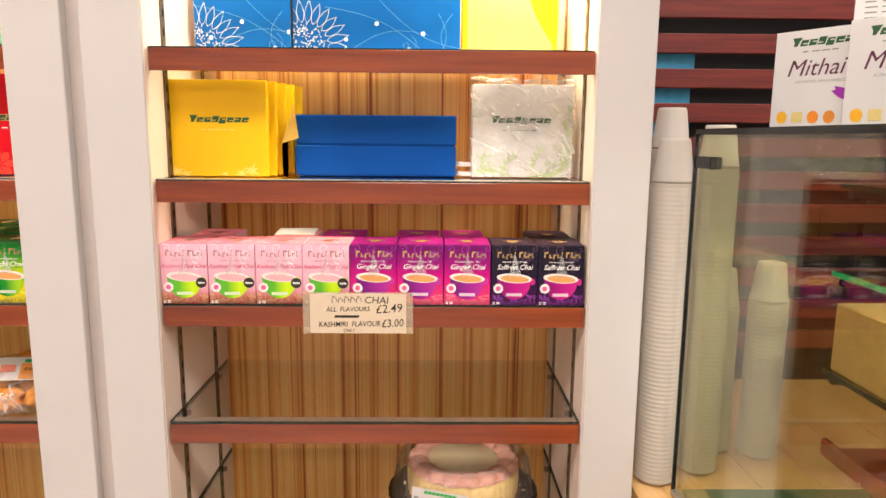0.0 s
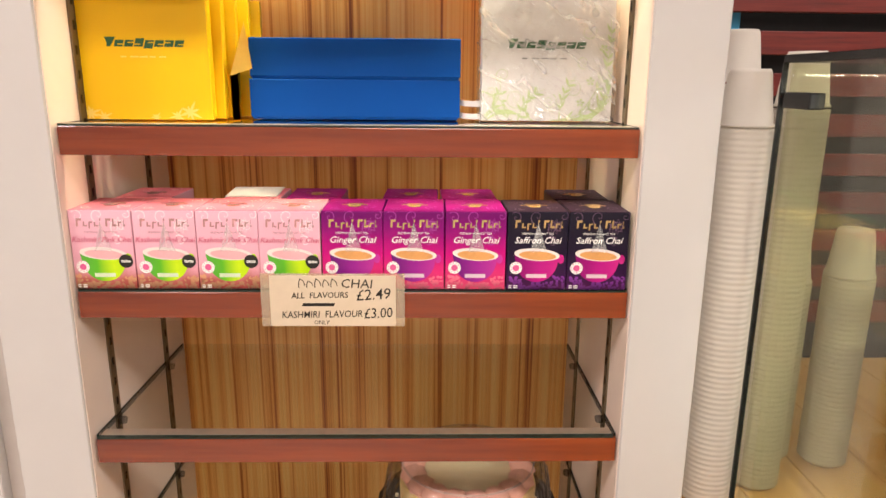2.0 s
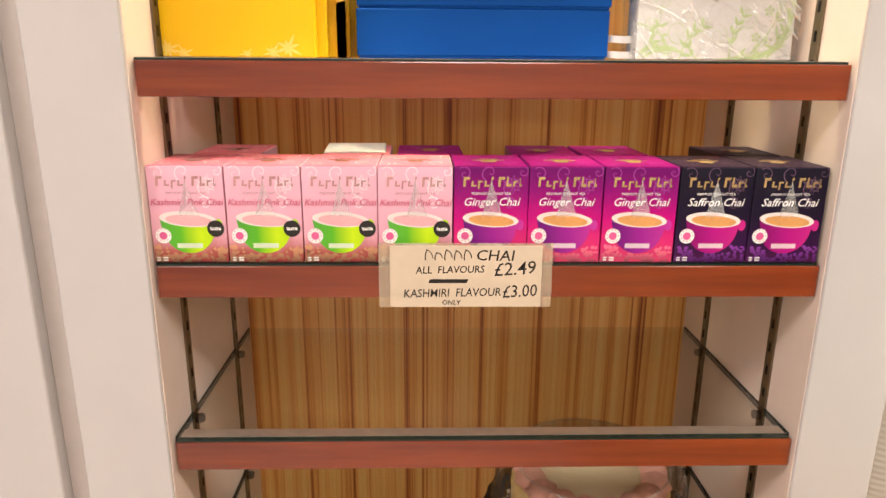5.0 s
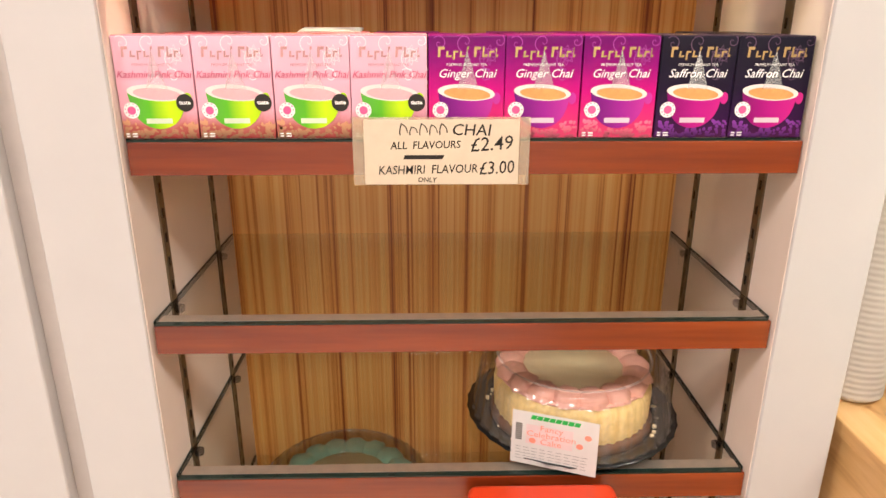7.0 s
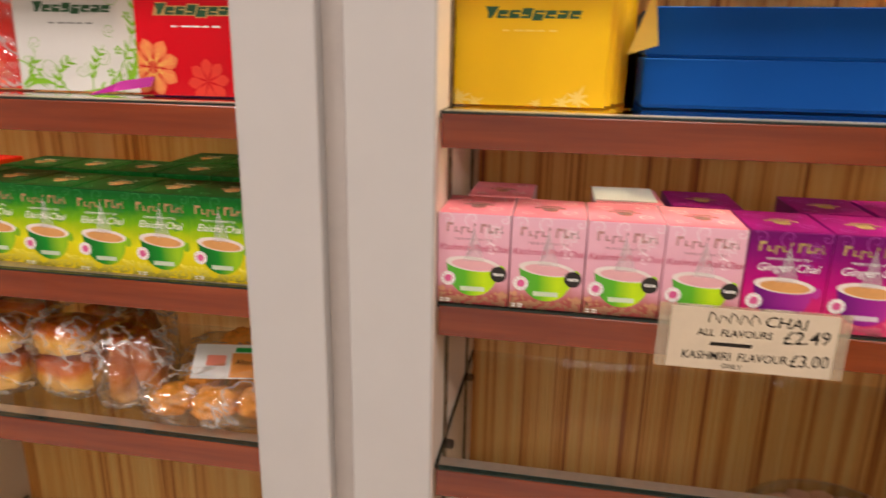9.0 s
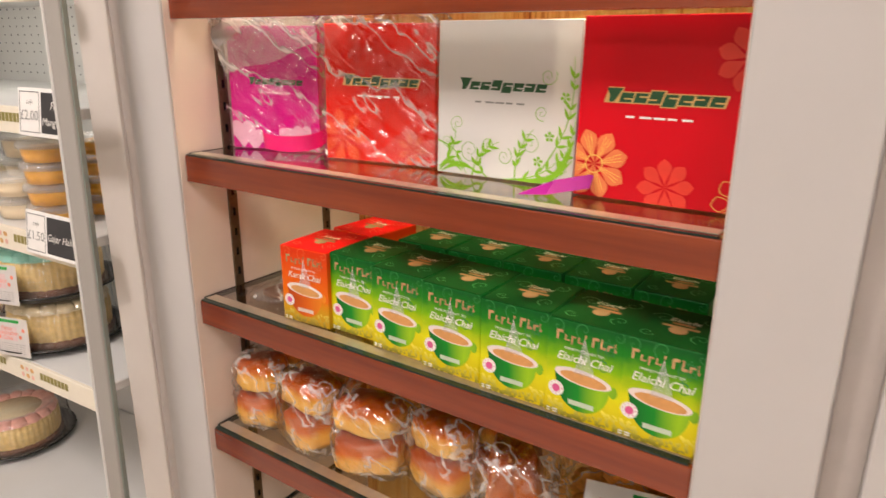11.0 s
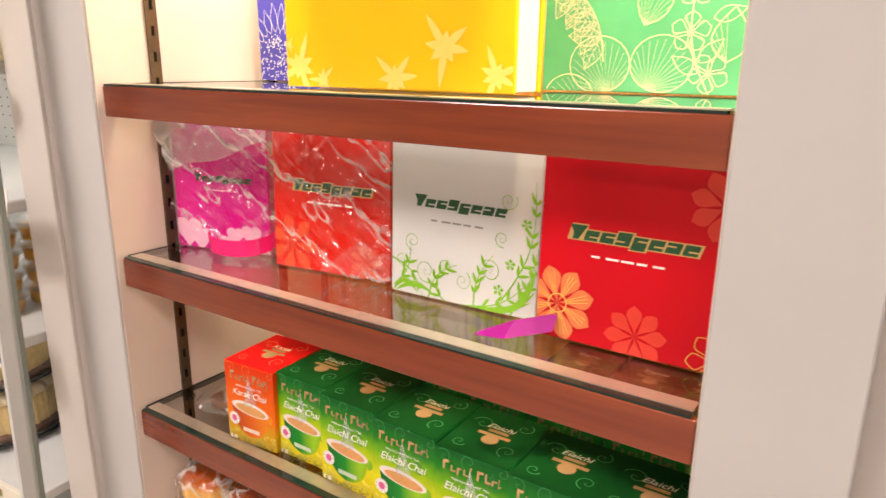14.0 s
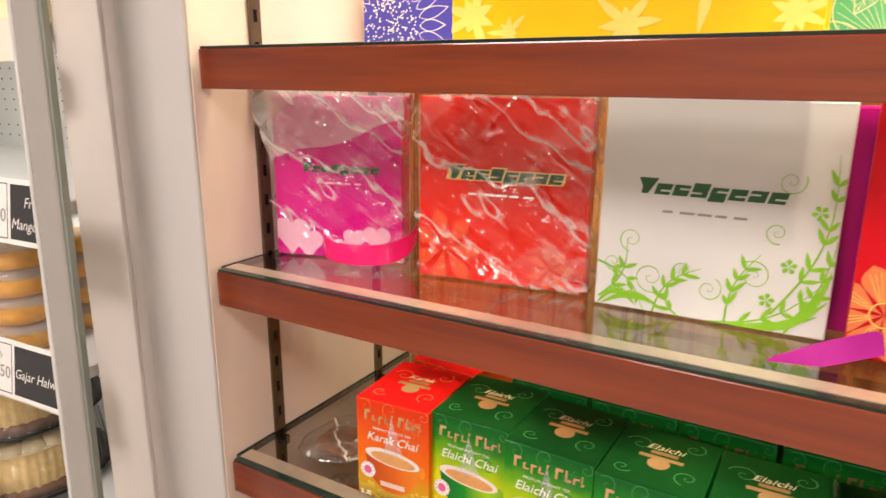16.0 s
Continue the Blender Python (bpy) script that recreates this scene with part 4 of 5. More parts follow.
ob = gift_box("scarlet gift box with flower print in clear wrapping", 0.165, 0.174, 0.03, M_GORANGE, pose(-1.168, 1.303, 1.3985, -1.5, 0, 8))
brand_on(ob, 0.002, 0.098, 0.112, -0.015, M_GOLD, M_LINE)
panel_prints(ob, 0.165, 0.174, -0.015, [("flower_print", blossom(-0.055, 0.03, 0.038, 7) + blossom(0.05, 0.02, 0.022, 7), plain("dull_orange_print", (0.74, 0.075, 0.02), 0.3, bmp=0), 1)])
wrap(ob, 0.165, 0.174, 0.03, 2)

ob = gift_box("red gift box with orange flower print", 0.166, 0.178, 0.026, M_GRED, pose(-0.7965, 1.276, 1.3985, -1.5, 0, 0))
brand_on(ob, 0.001, 0.097, 0.114, -0.013, M_GOLD, M_LINE)
big, lines = blossom(-0.062, 0.034, 0.036, 8, 0.3, 0.52), []
for k in range(8):
    for dlt in (-0.12, 0, 0.12):
        a = 0.3 + k * math.pi / 4 + dlt
        lines += stroke([(-0.062 + 0.010 * math.cos(a), 0.034 + 0.010 * math.sin(a)), (-0.062 + 0.030 * math.cos(a), 0.034 + 0.030 * math.sin(a))], 0.0005)
M_DIMPETAL = plain("dim_red_print", (0.74, 0.05, 0.03), 0.3, bmp=0)
panel_prints(ob, 0.166, 0.178, -0.013, [("flower_print", big, M_PETAL, 1), ("petal_print", lines + outline(disc(-0.062, 0.034, 0.009), 0.001), M_PALEYEL, 2), ("shadow_print", blossom(0.012, 0.018, 0.028, 8, 0.1, 0.5) + blossom(0.075, 0.14, 0.030, 8, 0.5, 0.5), M_DIMPETAL, 0),
    ("corner_flower", [q for p in blossom(0.08, 0.012, 0.024, 6, 0.2, 0.6) for q in outline(p, 0.0007)], M_PALEYEL, 1)])
for i, (mt, nm) in enumerate(((M_GPURPLE, "violet-blue"), (M_GPINK, "magenta"), (M_GPINK, "magenta"))):
    gift_box(nm + " gift box leaning in a row behind others", 0.166, 0.172, 0.020, mt, pose((-0.796, -0.812, -0.824)[i], 1.302 + 0.0235 * i, 1.3985, -1.5, 0, 0), side=mt)
rib = thing("ribbon_tie", "violet satin ribbon lying on glass shelf", "ribbon", pose(-0.890, 1.236, 1.398))
b = bmesh.new()
vs = [b.verts.new(p) for p in ((-0.035, -0.012, 0.001), (0.0, -0.016, 0.006), (0.035, 0.012, 0.012), (0.032, 0.03, 0.024), (0.0, 0.004, 0.018), (-0.03, -0.006, 0.004))]
for f in ((0, 1, 4, 5), (1, 2, 3, 4)):
    b.faces.new([vs[k] for k in f])
bmesh.ops.solidify(b, geom=b.faces[:], thickness=0.0008)
part("loop", b, M_VRIBBON, rib)


def sunflower(cx, cz, r, w=0.0008, a0=0.0, a1=2 * math.pi, seed=1):
    """Line-drawn daisy: outlined petals round a dotted heart."""
    rng = random.Random(seed)
    lines, dots = [], []
    n = max(8, int(26 * (a1 - a0) / (2 * math.pi)))
    for k in range(n + 1):
        a = a0 + (a1 - a0) * k / n
        lines += outline(petal(cx, cz, r * rng.uniform(0.42, 0.52), r * 0.16, a, 7, r * 0.5), w)
    for k in range(230):
        q, a = r * 0.48 * math.sqrt(rng.random()), rng.uniform(a0, a1)
        dots.append(disc(cx + q * math.cos(a), cz + q * math.sin(a), r * 0.014, None, 7))
    return lines, dots


def flower_carton(label, x0, x1, y, z, h, d, mat, flowers, swirls=True, turn=0.0):
    w = x1 - x0
    ob = gift_box(label, w, h, d, mat, pose((x0 + x1) / 2, y + d / 2, z, 0, 0, turn))
    lines, dots = [], []
    for cx, cz, r in flowers:
        l, q = sunflower(cx, cz, r)
        lines, dots = lines + l, dots + q
    pr = [("line_print", lines, M_LINE, 1), ("dot_print", dots, M_LINE, 2)]
    if swirls:
        sw, db = [], []
        for a, b, c, e, s in ((-0.1, 0.10, 0.10, 0.01, 0.02), (0.0, 0.12, 0.22, 0.02, -0.03), (0.12, 0.09, 0.11, 0.0, 0.02), (-0.05, 0.02, 0.1, 0.05, 0.02)):
            sw += stroke(arc(a, b, c, e, s), 0.0007)
        sw += stroke(curl(0.06, 0.03, 0.02, 1.2, 0), 0.0007) + stroke(arc(w / 2 - 0.02, 0.005, w / 2 - 0.015, 0.09, 0.02), 0.0007)
        for a, b in ((0.062, 0.022), (0.09, 0.052), (-0.06, 0.04), (0.0, 0.07)):
            db.append(disc(a, b, 0.004))
        pr += [("swirl_print", sw, plain("blue_line_print", (0.16, 0.36, 0.62), 0.35, bmp=0), 0), ("berry_print", db, M_LINE, 1)]
    panel_prints(ob, w, h, -d / 2, pr)
    return ob


TOP = 1.6185
flower_carton("bright blue gift box with white line-drawn sunflower", -0.464, -0.279, 1.385, TOP, 0.19, 0.05, M_GSKY, [(-0.082, 0.020, 0.086)])
flower_carton("bright blue gift box with white line-drawn sunflower", -0.275, 0.050, 1.390, TOP, 0.19, 0.05, M_GSKY, [(-0.140, 0.026, 0.088)])
ob = gift_box("yellow and cream gift box standing upright", 0.186, 0.19, 0.06, M_GYEL, pose(0.147, 1.42, TOP, 0, 0, 0), lid=M_GYEL)
panel_prints(ob, 0.186, 0.19, -0.03, [("pale_panel", [quad(-0.083, 0.0, 0.083, 0.19)], M_PALEYEL, 0), ("corner_print", [arc(0.025, 0.19, 0.083, 0.035, -0.014) + [(0.083, 0.19)]], M_GYEL, 1)])

flower_carton("violet-blue gift box with white line-drawn sunflower", -1.421, -1.250, 1.424, TOP, 0.185, 0.03, M_GPURPLE, [(-0.045, 0.028, 0.080)], False, 1)
ob = thing("gift_box", "large yellow gift box with pale starry flowers", "gift box", pose(-1.065, 1.304, TOP, 0, 0, 0), "gift boxes")
part("lid", slab(-0.146, 0.146, -0.028, -0.022, 0, 0.20, 0.001), M_GYEL, ob)
part("base", slab(-0.144, 0.144, -0.0218, 0.022, 0.001, 0.198, 0.001), M_GWHITE, ob, "white inner tray")
part("back_edge", slab(-0.146, 0.146, 0.0222, 0.029, 0, 0.20, 0.001), M_GYEL, ob)
st = []
for cx, cz, r in ((-0.125, 0.022, 0.036), (-0.09, 0.008, 0.020), (0.01, 0.012, 0.032), (0.07, 0.042, 0.036), (0.128, 0.016, 0.028), (-0.14, 0.045, 0.010)):
    st += [petal(cx, cz, r * (0.75 + 0.35 * math.sin(k * 2.3 + cx * 40)), r * 0.24, cx * 9 + k * 2 * math.pi / 8) for k in range(8)]
panel_prints(ob, 0.292, 0.20, -0.028, [("flower_print", st, M_PALEYEL, 1)])
ob = gift_box("mint green gift box with cream line-drawn flowers", 0.240, 0.19, 0.04, M_GGREEN, pose(-0.833, 1.425, TOP, 0, 0, 0))
ln = []
for cx, cz, r, a in ((-0.03, 0.0, 0.052, 1.9), (0.012, 0.004, 0.050, 1.1), (-0.05, -0.02, 0.045, 2.6)):
    loop = [(cx + r * 0.55 * math.cos(a) + r * 0.62 * math.cos(q), cz + r * 0.55 * math.sin(a) + r * 0.55 * math.sin(q)) for q in [k * 2 * math.pi / 22 for k in range(22)]]
    ln += outline(loop, 0.0011)
    for q in loop[::1]:
        ln += stroke([(cx, cz), (cx + (q[0] - cx) * 0.92, cz + (q[1] - cz) * 0.92)], 0.0004)
stem = arc(-0.080, 0.11, -0.035, 0.03, 0.012)
ln += stroke(stem, 0.0012)
for k in range(1, 11, 2):
    for sd in (-1, 1):
        lf = petal(*stem[k], 0.036, 0.019, -1.05 + sd * 1.0 + 3.14 * (sd > 0))
        ln += outline(lf, 0.0008) + stroke([lf[0], lf[7]], 0.0006)
        for q in range(1, 6):
            mid = (lf[0][0] + (lf[7][0] - lf[0][0]) * (q - 0.5) / 7, lf[0][1] + (lf[7][1] - lf[0][1]) * (q - 0.5) / 7)
            ln += stroke([mid, lf[q + 1]], 0.0004) + stroke([mid, lf[13 - q]], 0.0004)
for cx, cz in ((0.052, 0.10), (0.05, 0.058), (0.07, 0.02)):
    for p in blossom(cx, cz, 0.019, 5, cx * 30, 0.75):
        ln += outline(p, 0.0009) + stroke([p[0], p[7]], 0.0005)
lf = petal(0.005, 0.065, 0.06, 0.034, 1.2)
ln += outline(lf, 0.0010) + [s for q in range(1, 7) for s in stroke([lf[0], lf[q]], 0.0004)] + [s for q in range(8, 14) for s in stroke([lf[0], lf[q]], 0.0004)]
ln += stroke(arc(0.052, 0.10, 0.072, 0.0, -0.01), 0.0012)
for a, b, c in ((0.07, 0.07, 0.3), (0.06, 0.03, 0.8), (0.06, 0.02, 2.6)):
    ln += outline(petal(a, b, 0.03, 0.014, c), 0.0009)
lf = petal(0.085, 0.030, 0.05, 0.034, 1.5)
ln += outline(lf, 0.0010) + [s for q in range(1, 7) for s in stroke([lf[0], lf[q]], 0.0004)]
ln = [[(x - 0.017, z) for x, z in poly] for poly in ln]
panel_prints(ob, 0.240, 0.19, -0.02, [("line_print", ln, M_CREAMLINE, 1)])

# ---- handwritten price card ----
card = thing("price_card", "handwritten cream price card taped to shelf front", "price sign", pose(-0.1315, 1.1835, 1.128))
part("tape_sleeve", slab(-0.098, 0.096, -0.0006, 0.0006, -0.001, 0.074, 0.0002), M_TAPE, card, "clear plastic sleeve")
part("paper", slab(-0.0855, 0.084, -0.0022, -0.0008, 0.0, 0.0715, 0.0003), M_PAPER, card)
yk = -0.0026
# the trade name on the first line stays as plain marks
mk = []
for i, hh in enumerate((1.0, 0.7, 1.0, 0.9, 1.0)):
    u = -0.046 + i * 0.0108
    mk += stroke(arc(u, 0.055, u + 0.002, 0.055 + 0.0125 * hh, 0.001), 0.0012) + stroke(arc(u + 0.001, 0.055 + 0.0125 * hh, u + 0.008, 0.0575, 0.002), 0.0011)
part("pen_mark", flat(mk, yk), M_INK, card)


def pen(text, x0, x1, z, size, tilt=0.0, shear=0.12):
    """Pen lettering stretched to the width that it takes on the card."""
    o = letters("pen_lettering", text, size, M_INK, card, pose(0, 0, 0), shear=shear, align="LEFT", bold=0.00008)
    xs = [v.co.x for v in o.data.vertices]
    k = (x1 - x0) / (max(xs) - min(xs))
    o.matrix_basis = pose(x0 - min(xs) * k, yk, z, 0, tilt, 0) @ Matrix.Diagonal((k, 1, 1, 1))


pen("CHAI", 0.011, 0.053, 0.055, 0.0175, 1)
pen("ALL  FLAVOURS", -0.057, 0.020, 0.0395, 0.0118, -1)
pen("£2.49", 0.031, 0.078, 0.0365, 0.0215, -4)
pen("KASHMIRI  FLAVOUR", -0.070, 0.039, 0.0115, 0.0138, -1)
pen("£3.00", 0.041, 0.080, 0.0110, 0.0205, -3)
pen("ONLY", -0.027, -0.006, 0.003, 0.0078, 1)
part("underline", flat([quad(-0.043, 0.0285, 0.0, 0.033, 0.002)], yk), M_INK, card)

# ---- celebration cakes ----
M_SPONGE = plain("sponge", (0.82, 0.58, 0.24), 0.8, vary=0.25, scale=90, bmp=0.6)
M_CREAM = plain("cream_icing", (0.88, 0.74, 0.47), 0.5, vary=0.06, scale=40)
M_PINKICE = plain("pink_icing", (0.88, 0.46, 0.37), 0.5, vary=0.08, scale=60)
M_TEALICE = plain("mint_icing", (0.34, 0.76, 0.62), 0.5, vary=0.08, scale=60)
M_CHOC = plain("chocolate_sponge", (0.05, 0.018, 0.010), 0.45, vary=0.4, scale=60, bmp=0.5)
M_CRUMB = plain("chocolate_crumb", (0.12, 0.05, 0.025), 0.6, vary=0.6, scale=120, bmp=0.8)
M_LABEL = plain("label_paper", (0.60, 0.57, 0.55), 0.5, vary=0.05, scale=40)
M_SALMON = plain("salmon_print", (0.80, 0.26, 0.18), 0.5, vary=0.1, bmp=0)
M_ORANGE = plain("orange_print", (0.85, 0.34, 0.08), 0.4, vary=0.1, bmp=0)


def rosette_bm(r):
    """A piped swirl."""
    bm = bmesh.new()
    rows = []
    n = 18
    for k in range(7):
        f = k / 6
        row = []
        for i in range(n):
            a = 2 * math.pi * i / n
            q = r * math.cos(f * math.pi / 2) ** 0.6 * (1 + 0.09 * math.cos(6 * a + 5 * f))
            row.append(bm.verts.new((q * math.cos(a), q * math.sin(a), r * 0.9 * math.sin(f * math.pi / 2))))
        rows.append(row)
    for a, b in zip(rows, rows[1:]):
        for i in range(n):
            bm.faces.new((a[i], a[(i + 1) % n], b[(i + 1) % n], b[i]))
    bmesh.ops.remove_doubles(bm, verts=bm.verts[:], dist=1e-5)
    return bm


def cake(label, m, body, icing, centre, sticker=None, bits=True):
    """A round cake in a fluted clear dome on a black tray. sticker: the turn of its paper label."""
    ob = thing("boxed_cake", label, "cake", m, "boxed cakes")
    tray = part("tray", lathe([(0.0, 0.0), (0.105, 0.0), (0.118, 0.004), (0.140, 0.013), (0.153, 0.016), (0.154, 0.018), (0.139, 0.0165), (0.116, 0.007), (0.0, 0.004)], 96, 0.008, 32), M_BLACK, ob, "glossy black fluted tray", smooth=True)
    part("cake_body", lathe([(0.0, 0.006), (0.108, 0.006), (0.112, 0.014), (0.114, 0.070), (0.109, 0.088), (0.0, 0.089)], 184, 0.010, 46), body, ob, smooth=True)
    part("cake_foot", lathe([(0.110, 0.005), (0.119, 0.007), (0.118, 0.018), (0.112, 0.024)], 64, 0.012, 23), M_CRUMB, ob, "chocolate crumb round the foot", smooth=True)
    part("icing", lathe([(0.1105, 0.0875), (0.109, 0.0905), (0.0, 0.0915)], 64), icing, ob, smooth=True)
    part("icing_disc", lathe([(0.074, 0.090), (0.072, 0.0985), (0.0, 0.099)], 48), centre, ob, "cream-coloured top", smooth=True)
    me = None
    for k in range(17):
        a = 2 * math.pi * k / 17
        if me is None:
            o = part("rosette", rosette_bm(0.0225), icing, ob, smooth=True)
            me = o.data
        else:
            o = new("rosette", me)
            o.parent = ob
        o.matrix_basis = pose(0.091 * math.cos(a), 0.091 * math.sin(a), 0.088, 0, 0, 40 * k)
    part("dome", lathe([(0.147, 0.0165), (0.143, 0.024), (0.134, 0.098), (0.1265, 0.108)], 216, 0.014, 36, caps=False), M_DOME, ob, "fluted clear plastic dome wall", smooth=True)
    part("dome_top", lathe([(0.1265, 0.108), (0.119, 0.1155), (0.110, 0.1195), (0.107, 0.117), (0.0, 0.1185)], 72), M_DOMETOP, ob, "clear plastic dome top", smooth=True)
    part("dome_ring", lathe([(0.1085, 0.1185), (0.1105, 0.1205), (0.1125, 0.1185)], 72, caps=False), M_TUB, ob, smooth=True)
    if sticker is not None:
        lab = part("label_sheet", slab(-0.056, 0.056, -0.0006, 0, 0, 0.088, 0.0002), M_LABEL, ob, "white paper product label")
        lab.matrix_basis = pose(0, 0, 0, 0, 0, sticker) @ pose(0, -0.150, 0.008, -4)
        bars = [quad(-0.032 + i * 0.008, 0.077, -0.025 + i * 0.008, 0.084, 0.002) for i in range(8)]
        part("brand_mark", flat(bars, -0.0010), M_GREENB, lab)
        part("picture_print", flat([quad(-0.037, 0.036, 0.024, 0.068)], -0.0010), plain("faint_rose_print", (0.66, 0.50, 0.50), 0.5, bmp=0), lab)
        part("heart_print", flat([disc(0.033, 0.046, 0.0045), disc(0.043, 0.062, 0.0045), disc(-0.028, 0.042, 0.0045)], -0.0013), M_SALMON, lab)
        part("barcode_print", flat([quad(-0.051, 0.040 + i * 0.0032, -0.042, 0.0418 + i * 0.0032) for i in range(9)], -0.0010), M_INK, lab)
        for k, (wd, zz) in enumerate((("Fancy", 0.060), ("Celebration", 0.049), ("Cake", 0.038))):
            letters("label_lettering", wd, 0.0135, M_SALMON, lab, pose(-0.004, -0.0014, zz))
        part("small_print", flat([q for i in range(5) for q in tagline(-0.002, 0.008 + i * 0.005, 0.096, 0.0009, 9, i)], -0.0010), M_GREY, lab)
    if bits:
        rng = random.Random(2)
        b = bmesh.new()
        for k in range(22):
            a, q = rng.uniform(0, 6.3), rng.uniform(0.119, 0.129)
            c = rng.uniform(0.0012, 0.0028)
            slab(q * math.cos(a) - c, q * math.cos(a) + c, q * math.sin(a) - c, q * math.sin(a) + c, 0.010, 0.010 + 2 * c, bm=b)
        tagged(part("nut_chips", b, M_CREAM, ob), kind="stuff")
    return ob


cake("pink-iced round celebration cake in clear plastic dome", pose(0.064, 1.328, 0.7375) @ Matrix.Diagonal((1, 1, 0.86, 1)), M_SPONGE, M_PINKICE, M_CREAM, -20)
cake("mint-iced round celebration cake in clear plastic dome", pose(-0.282, 1.352, 0.5175) @ Matrix.Diagonal((1, 1, 0.88, 1)), M_SPONGE, M_TEALICE, M_CREAM)
red = thing("floor_display", "tall red carton display with rounded gold-lined top", "display carton", pose(-0.006, 1.135, 0))
part("carton", slab(-0.094, 0.094, -0.032, 0.030, 0, 0.742, 0.012, 4), plain("scarlet_card", (0.62, 0.045, 0.012), 0.3, vary=0.1, scale=20, coat=0.3), red)
part("gold_line", slab(-0.074, 0.074, -0.0335, -0.031, 0.716, 0.7185), M_GOLD, red)
part("gold_line", slab(-0.066, -0.020, -0.0335, -0.031, 0.706, 0.708), M_GOLD, red)

# ---- pastries in bags ----
M_BUN = graded("baked_crust", [(0.0, (0.88, 0.54, 0.13)), (0.45, (0.86, 0.44, 0.07)), (0.66, (0.64, 0.14, 0.010)), (1.0, (0.30, 0.032, 0.004))], 0.28, 0.45, (0.90, 0.62, 0.20), 18)
M_PUFF = graded("puff_crust", [(0.0, (0.74, 0.36, 0.06)), (0.45, (0.54, 0.13, 0.012)), (1.0, (0.24, 0.034, 0.005))], 0.3, 0.6, (0.80, 0.40, 0.08), 40)
M_BISCUIT = plain("rough_biscuit", (0.70, 0.27, 0.035), 0.7, vary=0.45, scale=120, bmp=1.0)


def lump(rx, ry, rz, seed, rough=0.10, power=0.8, seg=36):
    """A rounded baked piece resting at z = 0, flattened below."""
    bm = bmesh.new()
    bmesh.ops.create_uvsphere(bm, u_segments=seg, v_segments=seg // 2, radius=1)
    for v in bm.verts:
        p = v.co.copy()
        k = 1 + rough * noise.noise(p * 1.7 + Vector((seed, 0, 0))) + rough * 0.5 * noise.noise(p * 4.1 + Vector((0, seed, 0))) + rough * 0.3 * noise.noise(p * 9.0 + Vector((0, 0, seed)))
        p = Vector([math.copysign(abs(c) ** power, c) for c in p]) * k
        v.co = (p.x * rx, p.y * ry, rz + max(p.z, -0.92) * rz)
    return bm


def bag(parent, w, d, h, seed, m):
    bm = slab(-w / 2, w / 2, -d / 2, d / 2, 0.0, h)
    bmesh.ops.subdivide_edges(bm, edges=bm.edges[:], cuts=20, use_grid_fill=True)
    for v in bm.verts:
        p = Vector((v.co.x / w * 2, v.co.y / d * 2, v.co.z / h * 2 - 1))
        k = 1 / max(1e-3, (abs(p.x) ** 4 + abs(p.y) ** 4 + abs(p.z) ** 4) ** 0.25) * max(abs(p.x), abs(p.y), abs(p.z)) if p.length > 0.1 else 1
        q = p * 3.2 + Vector((seed * 1.7, seed, 0))
        k *= 1 + 0.11 * (0.5 - abs(noise.noise(q))) + 0.05 * noise.noise(q * 2.6)
        v.co = (p.x * k * w / 2, p.y * k * d / 2, max(0.0006, (p.z * k + 1) * h / 2))
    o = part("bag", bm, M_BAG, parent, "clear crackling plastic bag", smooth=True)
    o.matrix_basis = m
    return o


Z4 = 0.9575
seed = 1
for x, y, n, w, turn in ((-1.376, 1.252, 2, 0.080, 8), (-1.268, 1.250, 2, 0.096, -12), (-1.155, 1.256, 2, 0.105, 14), (-1.042, 1.275, 2, 0.098, -18)):
    ob = thing("pastry_bag", "golden-brown buns stacked in a clear plastic bag", "pastry", pose(x, y, Z4, 0, 0, turn), "bagged pastries")
    for k in range(n):
        for j, dy in ((0, -0.004), (1, 0.066)):
            o = part("bun", lump(w * 0.48, 0.033, 0.0275 if k else 0.029, seed, 0.15, 0.58), M_BUN, ob, smooth=True)
            o.matrix_basis = pose(0.006 * (-1) ** seed, dy, 0.003 + 0.058 * k, 4 * (-1) ** k, 5 * (-1) ** seed, 12 * noise.noise(Vector((seed * 0.7, 1, 2))))
            seed += 1
    bag(ob, w * 1.16, 0.160, 0.128, seed, pose(0, 0.032, 0))
ob = thing("pastry_bag", "two tall flaky puff pastries in a clear plastic bag", "pastry", pose(-0.938, 1.272, Z4, 0, 0, 26), "bagged pastries")
for k in range(2):
    o = part("puff_pastry", lump(0.019, 0.050, 0.056, 30 + k, 0.22, 0.5), M_PUFF, ob, smooth=True)
    o.matrix_basis = pose(-0.021 + 0.044 * k, 0.02, 0.003, 4, 5 - 12 * k)
bag(ob, 0.108, 0.150, 0.122, 9, pose(0, 0.02, 0))
ob = thing("biscuit_bag", "round almond biscuits in a labelled clear plastic bag", "biscuits", pose(-0.806, 1.292, Z4, 0, 0, 4), "bagged pastries")
for k, (x, y, z) in enumerate(((-0.062, -0.048, 0.003), (0.002, -0.052, 0.003), (0.062, -0.040, 0.003), (-0.045, 0.015, 0.003), (0.024, 0.016, 0.003), (-0.055, 0.075, 0.003), (0.03, 0.078, 0.003), (-0.01, 0.08, 0.036))):
    o = part("biscuit", lump(0.030, 0.029, 0.020, 50 + k, 0.3, 0.9), M_BISCUIT, ob, smooth=True)
    o.matrix_basis = pose(x, y, z, 0, 0, 31 * k)
bag(ob, 0.200, 0.215, 0.066, 14, pose(0, 0.01, 0))
